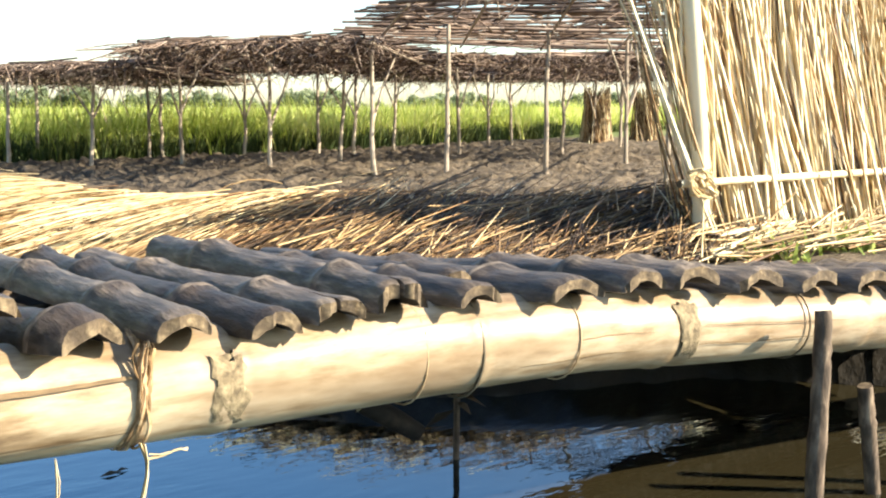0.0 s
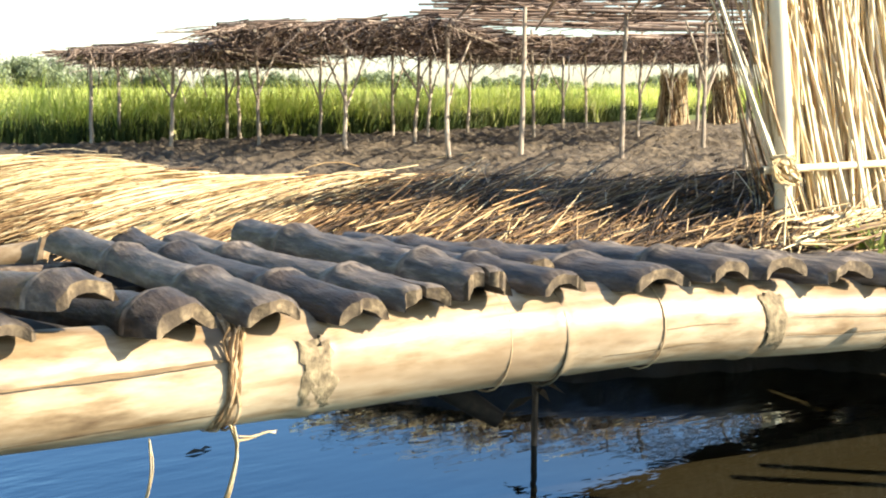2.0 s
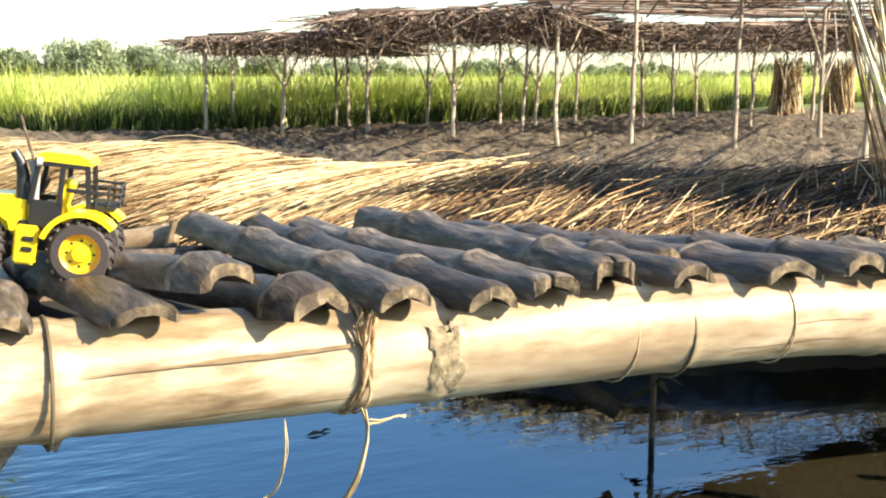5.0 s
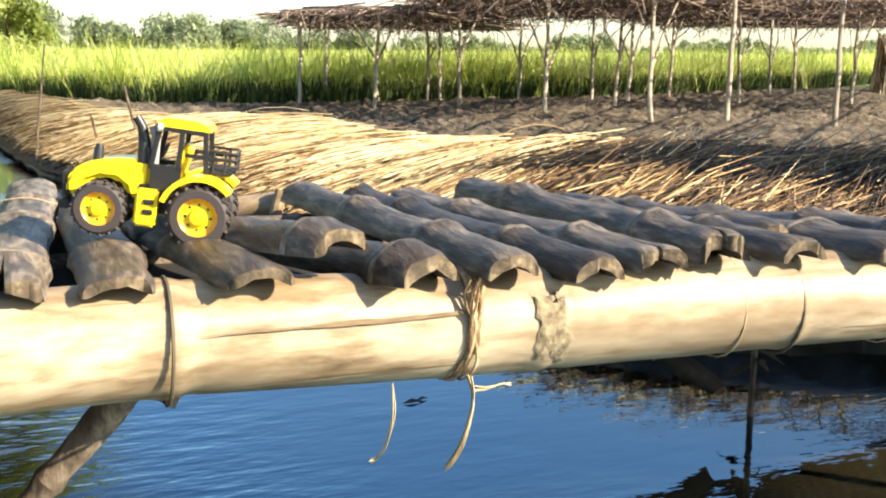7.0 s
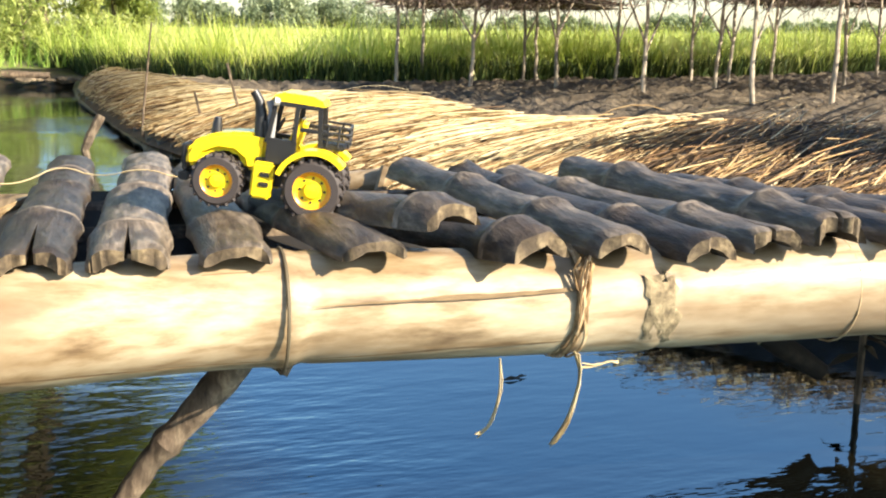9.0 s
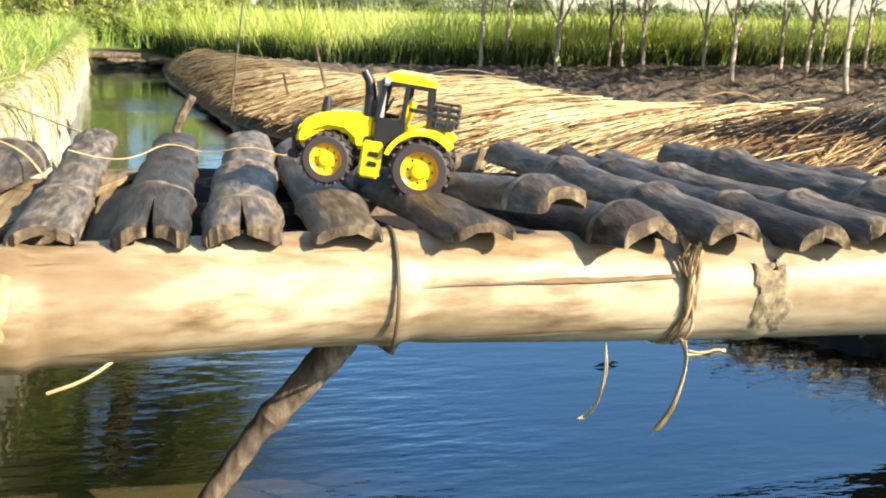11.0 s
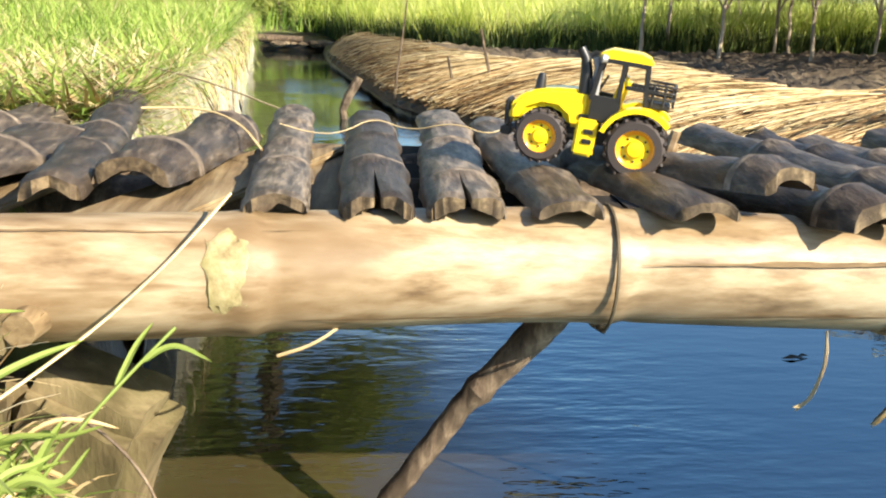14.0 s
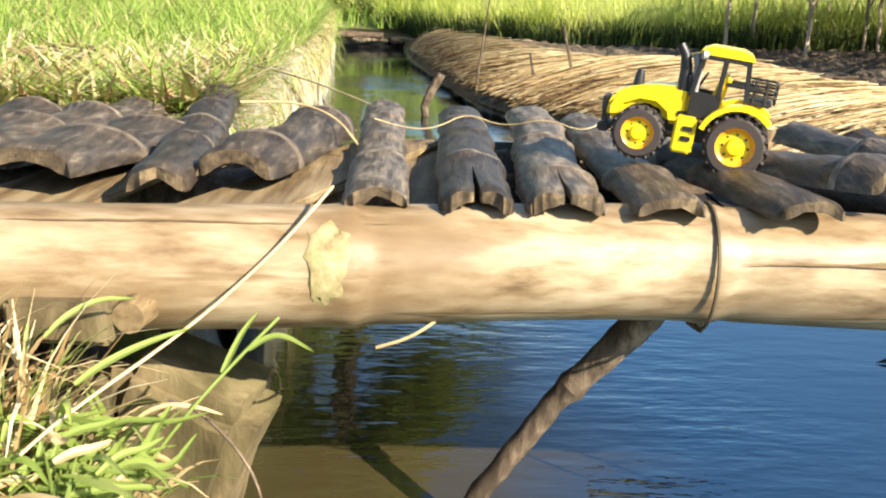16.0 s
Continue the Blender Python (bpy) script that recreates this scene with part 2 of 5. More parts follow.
def water_material():
    m, t, bsdf, node, link = material("canal_water")
    co, mp = node("ShaderNodeTexCoord"), node("ShaderNodeMapping")
    mp.inputs["Scale"].default_value = (1.0, 2.6, 1)
    link(co.outputs["Object"], mp.inputs[0])
    small, calm, silt = node("ShaderNodeTexNoise"), node("ShaderNodeTexNoise"), node("ShaderNodeTexNoise")
    for n, s, d in ((small, 9.0, 3), (calm, 0.9, 2), (silt, 1.4, 5)):
        n.inputs["Scale"].default_value, n.inputs["Detail"].default_value = s, d
    link(mp.outputs[0], small.inputs[0])
    link(co.outputs["Object"], calm.inputs[0])
    link(co.outputs["Object"], silt.inputs[0])
    cr, cc = node("ShaderNodeValToRGB"), node("ShaderNodeValToRGB")
    ramp(cr, [(0.35, (0.0025, 0.0025, 0.0018)), (0.65, (0.004, 0.004, 0.0028))])
    ramp(cc, [(0.45, (0.15, 0.15, 0.15)), (0.65, (1, 1, 1))])
    link(silt.outputs["Fac"], cr.inputs[0])
    link(calm.outputs["Fac"], cc.inputs[0])
    sep, rm, wob, mur = node("ShaderNodeSeparateXYZ"), node("ShaderNodeValToRGB"), node("ShaderNodeMath"), node("ShaderNodeMix")
    link(co.outputs["Object"], sep.inputs[0])
    wob.operation = "MULTIPLY_ADD"
    link(silt.outputs["Fac"], wob.inputs[0])
    wob.inputs[1].default_value = 0.55
    link(sep.outputs["X"], wob.inputs[2])
    shift = node("ShaderNodeMapRange")
    shift.inputs["From Min"].default_value, shift.inputs["From Max"].default_value = -0.35, 1.85
    link(wob.outputs[0], shift.inputs[0])
    ramp(rm, [(0.23, (1, 1, 1)), (0.35, (0, 0, 0)), (0.68, (0, 0, 0)), (0.84, (0.42, 0.42, 0.42))])
    link(shift.outputs[0], rm.inputs[0])
    near, murk = node("ShaderNodeMapRange"), node("ShaderNodeMath")
    near.inputs["From Min"].default_value, near.inputs["From Max"].default_value = 1.9, 3.0
    near.inputs["To Min"].default_value, near.inputs["To Max"].default_value = 1.0, 0.0
    link(sep.outputs["Y"], near.inputs[0])
    murk.operation = "MULTIPLY"
    link(rm.outputs[0], murk.inputs[0])
    link(near.outputs[0], murk.inputs[1])
    mur.data_type = "RGBA"
    link(murk.outputs[0], mur.inputs[0])
    link(cr.outputs[0], mur.inputs[6])
    mur.inputs[7].default_value = (0.046, 0.036, 0.016, 1)
    link(mur.outputs[2], bsdf.inputs["Base Color"])
    mul = node("ShaderNodeMath")
    mul.operation = "MULTIPLY"
    link(small.outputs["Fac"], mul.inputs[0])
    link(cc.outputs[0], mul.inputs[1])
    bp = node("ShaderNodeBump")
    bp.inputs["Strength"].default_value, bp.inputs["Distance"].default_value = 0.42, 0.014
    link(mul.outputs[0], bp.inputs["Height"])
    link(bp.outputs[0], bsdf.inputs["Normal"])
    gloss = node("ShaderNodeMapRange")
    gloss.inputs["To Min"].default_value, gloss.inputs["To Max"].default_value = 3.0, 1.3
    link(murk.outputs[0], gloss.inputs[0])
    link(gloss.outputs[0], bsdf.inputs["IOR"])
    bsdf.inputs["Roughness"].default_value = 0.02
    # Tint puts extra sky blue into the gloss, beyond what the sky reflects
    bsdf.inputs["Specular Tint"].default_value = (0.43, 0.77, 1.0, 1)
    return m


WATER = water_material()

# ---- building helpers ----
rng = random.Random(7)
nrg = np.random.default_rng(11)


class Shape:
    """Gathers vertices and faces for one mesh."""

    def __init__(self):
        self.v, self.f, self.m = [], [], []

    def add(self, verts, faces, mat=0):
        k = len(self.v)
        self.v += [tuple(p) for p in verts]
        self.f += [tuple(k + i for i in f) for f in faces]
        self.m += [mat] * len(faces)
        return self

    def tube(self, pts, radii, sides=8, mat=0, cap_mat=None, squash=1.0):
        pts = [Vector(p) for p in pts]
        if not hasattr(radii, "__len__"):
            radii = [radii] * len(pts)
        verts, side = [], None
        for i, p in enumerate(pts):
            d = (pts[min(i + 1, len(pts) - 1)] - pts[max(i - 1, 0)]).normalized()
            if side is None:
                side = d.cross(Vector((0, 0, 1)) if abs(d.z) < 0.9 else Vector((1, 0, 0))).normalized()
            side = (side - d * side.dot(d)).normalized()
            up = side.cross(d)
            for k in range(sides):
                a = 2 * math.pi * k / sides
                verts.append(p + (side * math.cos(a) + up * math.sin(a) * squash) * radii[i])
        n = len(pts)
        faces = [(i * sides + k, i * sides + (k + 1) % sides, (i + 1) * sides + (k + 1) % sides, (i + 1) * sides + k) for i in range(n - 1) for k in range(sides)]
        self.add(verts, faces, mat)
        k = len(self.v) - len(verts)
        self.f += [tuple(k + i for i in reversed(range(sides))), tuple(k + (n - 1) * sides + i for i in range(sides))]
        self.m += [mat if cap_mat is None else cap_mat] * 2
        return self

    def box(self, m, sx, sy, sz, bevel=0.0, mat=0):
        b = min(bevel, 0.45 * min(sx, sy, sz))
        bm = bmesh.new()
        bmesh.ops.create_cube(bm, size=1, matrix=Matrix.Diagonal((sx, sy, sz, 1)))
        if b > 0:
            bmesh.ops.bevel(bm, geom=bm.edges[:], offset=b, segments=2, affect="EDGES")
        bm.verts.index_update()
        self.add([m @ v.co for v in bm.verts], [[v.index for v in f.verts] for f in bm.faces], mat)
        bm.free()
        return self

    def prism(self, outline, y0, y1, mat=0, m=None):
        """An outline in x, z pushed along y."""
        n = len(outline)
        vs = [Vector((x, y, z)) for y in (y0, y1) for x, z in outline]
        if m is not None:
            vs = [m @ v for v in vs]
        fs = [(i, (i + 1) % n, n + (i + 1) % n, n + i) for i in range(n)] + [tuple(reversed(range(n))), tuple(range(n, 2 * n))]
        return self.add(vs, fs, mat)

    def mesh(self, name, smooth=True):
        me = bpy.data.meshes.new(name)
        me.from_pydata(self.v, [], self.f)
        me.polygons.foreach_set("material_index", self.m)
        me.polygons.foreach_set("use_smooth", [smooth] * len(me.polygons))
        me.update()
        return me


def link_mesh(name, me, mats, parent=None, label="", smooth_angle=None):
    for m in mats if isinstance(mats, (list, tuple)) else (mats,):
        me.materials.append(m)
    if smooth_angle:
        me.set_sharp_from_angle(angle=radians(smooth_angle))
    ob = new(name, me)
    if parent is not None:
        ob.parent = parent
    if label:
        ob["label"] = label
    return ob


def part(name, shape, mats, parent, label="", smooth=True, angle=35):
    return link_mesh(name, shape.mesh(name, smooth), mats, parent, label, angle if smooth else None)


def thing(name, label, category, group="", kind="", at=(0, 0, 0)):
    ob = new(name)
    ob.location = at
    ob.empty_display_size = 0.05
    return tagged(ob, label, category, group, kind)


def lone(name, shape, mats, label, category, group="", kind="", smooth=True, angle=35):
    return tagged(link_mesh(name, shape.mesh(name, smooth), mats, None, "", angle if smooth else None), label, category, group, kind)


def soft_line(pts, rounds=2):
    """Rounds the corners of a line."""
    pts = [Vector(p) for p in pts]
    for _ in range(rounds):
        out = [pts[0]]
        for p, q_ in zip(pts, pts[1:]):
            out += [p.lerp(q_, 0.25), p.lerp(q_, 0.75)]
        pts = out + [pts[-1]]
    return pts


def lerp_line(line, s):
    """Point at s (0..1 by index) along a list of points."""
    a = np.asarray(line, float)
    q = np.clip(s, 0, 1) * (len(a) - 1)
    i = np.minimum(q.astype(int), len(a) - 2)
    w = (q - i)[:, None]
    return a[i] * (1 - w) + a[i + 1] * w


def ribbons(name, base, heading, length, width, lean, droop, mats, seg=3, mat_id=None):
    """Many bent blades in one mesh, as arrays: base (n, 3), heading angle, length, width, lean at the root and droop toward the tip in radians."""
    n = len(base)
    d = np.c_[np.cos(heading), np.sin(heading)]
    side = np.c_[-d[:, 1], d[:, 0], np.zeros(n)]
    p, rows = base.copy(), []
    for k in range(seg + 1):
        w = (width * (1.0 - (k / seg) ** 1.6) * 0.5 + 0.0004)[:, None]
        rows.append((p - side * w, p + side * w))
        a = lean + droop * (k + 0.5) / seg
        st = (length / seg)[:, None]
        p = p + st * np.c_[d * np.sin(a)[:, None], np.cos(a)]
    v = np.stack([np.stack(r, 1) for r in rows], 1).reshape(n, -1, 3)
    per = 2 * (seg + 1)
    q = np.array([[2 * k, 2 * k + 1, 2 * k + 3, 2 * k + 2] for k in range(seg)])
    f = (np.arange(n)[:, None, None] * per + q[None]).reshape(-1, 4)
    return fast_mesh(name, v.reshape(-1, 3), f, mats, None if mat_id is None else np.repeat(mat_id, seg))


def fast_mesh(name, v, f, mats, mat_id=None, smooth=True):
    me = bpy.data.meshes.new(name)
    me.vertices.add(len(v))
    me.vertices.foreach_set("co", np.asarray(v, np.float32).ravel())
    k = f.shape[1]
    me.loops.add(f.size)
    me.loops.foreach_set("vertex_index", f.astype(np.int32).ravel())
    me.polygons.add(len(f))
    me.polygons.foreach_set("loop_start", np.arange(0, f.size, k, dtype=np.int32))
    me.polygons.foreach_set("use_smooth", np.full(len(f), smooth))
    if mat_id is not None:
        me.polygons.foreach_set("material_index", mat_id.astype(np.int32))
    me.update(calc_edges=True)
    for m in mats:
        me.materials.append(m)
    return me


def stalks(name, a, b, radius, sag, mats, seg=3, sides=3, mat_id=None, taper=0.6):
    """Many thin bent rods from a (n, 3) to b (n, 3)."""
    n = len(a)
    d = b - a
    d /= np.linalg.norm(d, axis=1)[:, None] + 1e-9
    ref = np.where(np.abs(d[:, 2:3]) > 0.9, [[1.0, 0, 0]], [[0, 0, 1.0]])
    s = np.cross(d, ref)
    s /= np.linalg.norm(s, axis=1)[:, None] + 1e-9
    u = np.cross(s, d)
    rings = []
    for k in range(seg + 1):
        t = k / seg
        c = a * (1 - t) + b * t + sag * (4 * t * (1 - t))
        r = (radius * (1 - (1 - taper) * t))[:, None]
        for j in range(sides):
            g = 2 * math.pi * j / sides
            rings.append(c + (s * math.cos(g) + u * math.sin(g)) * r)
    v = np.stack(rings, 1).reshape(-1, 3)
    per = (seg + 1) * sides
    q = np.array([[k * sides + j, k * sides + (j + 1) % sides, (k + 1) * sides + (j + 1) % sides, (k + 1) * sides + j] for k in range(seg) for j in range(sides)])
    f = (np.arange(n)[:, None, None] * per + q[None]).reshape(-1, 4)
    return fast_mesh(name, v, f, mats, None if mat_id is None else np.repeat(mat_id, seg * sides))


# ---- ground and canal ----
LEFT = [(-6, -0.62), (0.6, -0.55), (1.45, -0.51), (1.85, -0.57), (2.1, -0.57), (3.0, -0.62), (5.3, -0.75), (6.8, -0.88), (8.9, -1.05), (10.9, -1.20), (14, -1.4)]
RIGHT = [(-6, 3.4), (0.2, 2.7), (0.95, 2.5), (1.45, 2.3), (1.75, 2.0), (1.9, 1.50), (2.05, 1.22), (2.4, 0.95), (3.3, 0.77), (4.2, 0.62), (5.0, 0.38), (6.0, 0.06), (10.1, -0.40), (14, -0.6)]
FAR_SHORE = 12.5


def shore(line, y):
    return np.interp(y, [p[0] for p in line], [p[1] for p in line])


def ground_height(x, y):
    x, y = np.asarray(x, float), np.asarray(y, float)
    xl, xr = shore(LEFT, y), shore(RIGHT, y)
    inside = np.minimum(np.minimum(x - xl, xr - x), FAR_SHORE - y)
    left = np.where(x < xl, 0.02 + 0.31 * np.clip((xl - x) / 0.05, 0, 1) + 0.05 * np.clip((xl - x - 0.3) / 1.5, 0, 1), 0)
    right = np.where(x > xr, np.where(y < 1.45, 0.07 * np.clip((x - xr) / 0.9, 0, 1) + 0.003, 0.10 * np.clip((x - xr) / 0.45, 0, 1) + 0.01 + 0.055 * np.clip((x - 2.05) / 0.35, 0, 1) * np.clip((2.9 - y) / 0.4, 0, 1)), 0)
    far = np.where(y > FAR_SHORE, 0.05 + 0.12 * np.clip((y - FAR_SHORE) / 0.8, 0, 1), 0)
    bank = np.where(y > FAR_SHORE, np.maximum(far, np.where((x > xl) & (x < xr), 0, np.minimum(left + right, 0.17))), left + right)
    bank = np.where((x < xl) & (y < 1.3), np.clip((xl - x) / 0.35, 0, 1) * 0.24 + 0.02, bank)
    bed = -0.02 - 0.12 * np.clip(inside / 0.05, 0, 1) - 0.26 * np.clip(inside / 0.5, 0, 1)
    return np.where(inside > 0, bed, bank)


def spread(lo, hi, step, outer, growth=1.35):
    mid = list(np.arange(lo, hi + 1e-6, step))
    a, s = lo, step
    while a > -outer:
        s *= growth
        a -= s
        mid.insert(0, a)
    a, s = hi, step
    while a < outer:
        s *= growth
        a += s
        mid.append(a)
    return np.array(mid)


def build_ground():
    gx, gy = spread(-2.2, 9.5, 0.055, 900), spread(0.2, 11.5, 0.055, 1500)
    x, y = np.meshgrid(gx, gy)
    z = ground_height(x, y)
    plot = (x > shore(RIGHT, y) + 0.5) & (y > 3.0) & (y < 13) & (x < 14)
    zz, xx, yy = z.ravel(), x.ravel(), y.ravel()
    for i in np.flatnonzero(plot.ravel()):
        p = Vector((xx[i] * 3.1, yy[i] * 3.1, 0.3))
        zz[i] += 0.035 * noise.noise(p) + 0.055 * abs(noise.noise(p * 2.7)) + 0.05 * noise.noise(p * 5.1)
    n = len(gx)
    idx = np.arange(n * len(gy)).reshape(len(gy), n)
    f = np.stack([idx[:-1, :-1], idx[:-1, 1:], idx[1:, 1:], idx[1:, :-1]], -1).reshape(-1, 4)
    cx, cy = xx[f].mean(1), yy[f].mean(1)
    cz = zz[f].mean(1)
    mat = np.where(cx < shore(LEFT, cy) - 0.04, 2, np.where(cx > shore(RIGHT, cy) + np.where(cy < 1.6, 1.2, 0.55), 0, 1))
    mat = np.where(cy > FAR_SHORE + 0.3, 2, mat)
    mat = np.where((cx < shore(LEFT, cy)) & (cy < 1.3), 1, mat)
    me = fast_mesh("ground", np.c_[xx, yy, zz], f, [SOIL, MUD, TURF], mat)
    tagged(new("ground", me), "dry cloddy soil banks with a muddy canal bed cut through", "ground", kind="structure")


build_ground()
w = Shape()
gx, gy = np.linspace(-3, 4.4, 32), np.linspace(-7, 13.0, 60)
w.add([(x, y, -0.046) for y in gy for x in gx], [(j * 32 + i, j * 32 + i + 1, (j + 1) * 32 + i + 1, (j + 1) * 32 + i) for j in range(59) for i in range(31)])
lone("water", w, WATER, "still murky canal water reflecting blue sky", "water", kind="structure")

# ---- bamboo footbridge ----
bridge = thing("bamboo_footbridge", "weathered bamboo footbridge of split slats on pale round beams", "bridge")


def beam_centre(x):
    return Vector((x, float(np.interp(x, [-1.6, -0.3, 0.1, 0.6, 1.2, 2.6], [0.98, 1.085, 1.135, 1.15, 1.135, 1.06])),
                   float(np.interp(x, [-1.6, -0.5, 0.0, 0.5, 1.05, 1.4, 2.0, 2.7], [0.323, 0.317, 0.311, 0.299, 0.286, 0.261, 0.213, 0.17]))))


BEAM_R = 0.059


def back_drop(x):
    """How far the deck's back edge sinks toward the far bank."""
    return 0.062 * float(np.clip((x - 0.6) / 0.8, 0, 1))

BEAM_NODES = (-1.25, -0.80, -0.30, 0.06, 0.475, 0.82, 1.165, 1.60, 2.05)


def fullness(x):
    return 0.012 * math.sin(11 * x) - 0.03 * (x - 0.3) + 0.075 * math.exp(-((x - 0.65) / 0.38) ** 2)


def round_beam(x0, x1, dy, dz, r, nodes, seed):
    q, pts, rad = random.Random(seed), [], []
    steps = int((x1 - x0) / 0.0125)
    for i in range(steps + 1):
        x = x0 + (x1 - x0) * i / steps
        c = beam_centre(x) + Vector((0, dy, dz))
        swell = sum(0.05 * math.exp(-((x - n) / 0.012) ** 2) - 0.035 * math.exp(-((x - n - 0.02) / 0.01) ** 2) for n in nodes)
        pts.append(c + Vector((0, 0.003 * math.sin(5 * x + seed), 0.003 * math.sin(7 * x + 2 * seed))))
        rad.append(r * (1 + swell + fullness(x)))
        if dy:
            pts[-1].z -= back_drop(x) * dy / 0.7
    return Shape().tube(pts, rad, 28, 0, 1)


part("front_beam", round_beam(-1.5, 2.6, 0, 0, BEAM_R, BEAM_NODES, 1), [BEAM, CUT], bridge, "thick pale straw-coloured bamboo pole with dark stains", angle=50)
part("back_beam", round_beam(-1.4, 2.5, 0.60, -0.012, 0.045, (-0.7, -0.1, 0.36, 0.9, 1.5), 3), [STICK, CUT], bridge, angle=50)
part("middle_beam", round_beam(-1.4, 2.5, 0.36, -0.012, 0.045, (-0.5, 0.2, 0.7, 1.3), 5), [STICK, CUT], bridge, angle=50)


def slat(front, far, width, lift=0.0, bend=0.0, rise=0.47, hollow=0.60, split=0.0, gap=0.018, nodes=2, seed=0, far_lift=0.0):
    """A thick split bamboo length laid across the beams, hollow side down, with swollen nodes and worn ragged ends."""
    q = random.Random(seed)
    a, b = Vector((*front, 0)), Vector((*far, 0))
    length = (b - a).length
    ax = (b - a).normalized()
    sd = Vector((ax.y, -ax.x, 0))
    zf = beam_centre(front[0]).z + BEAM_R + 0.002 + lift
    zb = beam_centre(far[0]).z + 0.048 - back_drop(far[0]) * min(1.0, (far[1] - 1.1) / 0.6) + far_lift + (lift if not far_lift else 0)
    marks = [q.uniform(0.14, 0.34) * min(length, 0.8) + k * q.uniform(0.22, 0.30) for k in range(nodes + (nodes > 0))]
    high = (0.68 * width * rise + 0.007) * (0.74 if -0.3 < front[0] < 0.2 else 1.0)
    n, arc = max(16, int(length / 0.011)), 12
    sh = Shape()
    wob = [q.uniform(-1, 1) for _ in range(4)]
    for way in (-1, 1) if split else (0,):
        outer, inner = [], []
        for i in range(n + 1):
            s = i / n * length
            ring = sum(math.exp(-((s - mk) / 0.017) ** 2) - 0.45 * math.exp(-((s - mk - 0.03) / 0.018) ** 2) for mk in marks)
            belly = sum(math.exp(-((s - mk) / 0.07) ** 2) for mk in marks)
            end = math.sqrt(min(1, s / 0.014))
            half = width / 2 * (0.90 + 0.05 * belly + 0.06 * ring + 0.03 * math.sin(9 * s + 3 * wob[0])) * (0.90 + 0.10 * end)
            tall = high * (0.90 + 0.12 * belly + 0.20 * ring) * (0.84 + 0.16 * end)
            shift = bend * math.sin(math.pi * min(1, s / length)) + 0.007 * wob[1] * math.sin(7 * s)
            loose = max(0.0, 1 - s / split) if split else 0.0
            c = a + ax * s + sd * (shift + gap * loose * way)
            z = zf + (zb - zf) * s / length + 0.004 * wob[2] * math.sin(8 * s + wob[3])
            for k in range(arc + 1):
                f = k / arc
                g = (-0.5 + f) * math.pi if not way else (way * (0.04 * loose + (0.5 * math.pi - 0.04 * loose) * (f if way > 0 else 1 - f)))
                e = 0.0
                if i == 0:
                    e = 0.010 * noise.noise(Vector((g * 1.7, seed * 3.3, 0.5))) + 0.005 * noise.noise(Vector((g * 6, seed * 1.7, 2.5)))
                elif i == n:
                    e = 0.022 * noise.noise(Vector((g * 2.2, seed * 2.1, 7.5)))
                v = math.sin(g)
                p = Vector((v * 2.3, s * 16, seed * 5.7))
                lump = 1 + 0.075 * noise.noise(p) + 0.035 * noise.noise(p * 3.1)
                dome = 0.004 * math.sin(math.pi * f) * loose
                outer.append(c + ax * e + sd * (half * lump * v) + Vector((0, 0, z + tall * lump * math.cos(g) ** 0.85 + dome)))
                roof = hollow * tall * max(0.0, 1 - (v / 0.80) ** 2)
                inner.append(c + ax * e + sd * (half * 0.985 * v) + Vector((0, 0, z + roof * (0.9 + 0.2 * noise.noise(p * 2)) - 0.001)))
        w_ = arc + 1
        m = len(outer)
        fs = [(i * w_ + k, i * w_ + k + 1, (i + 1) * w_ + k + 1, (i + 1) * w_ + k) for i in range(n) for k in range(arc)]
        ends = [(k + 1, k, m + k, m + k + 1) for k in range(arc)] + [(n * w_ + k, n * w_ + k + 1, m + n * w_ + k + 1, m + n * w_ + k) for k in range(arc)]
        rims = [(i * w_, (i + 1) * w_, m + (i + 1) * w_, m + i * w_) for i in range(n)] + [((i + 1) * w_ + arc, i * w_ + arc, m + i * w_ + arc, m + (i + 1) * w_ + arc) for i in range(n)]
        # underside faces take the near-black material as painted shade
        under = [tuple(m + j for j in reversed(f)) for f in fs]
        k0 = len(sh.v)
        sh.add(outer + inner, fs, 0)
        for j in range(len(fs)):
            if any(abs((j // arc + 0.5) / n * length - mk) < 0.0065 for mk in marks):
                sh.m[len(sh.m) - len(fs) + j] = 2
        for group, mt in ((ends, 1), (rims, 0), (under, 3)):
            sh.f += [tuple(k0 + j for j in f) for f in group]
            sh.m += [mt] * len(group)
    return part("slat", sh, [SLAT, CUT, NODE, SHADE_DARK], bridge, angle=48)


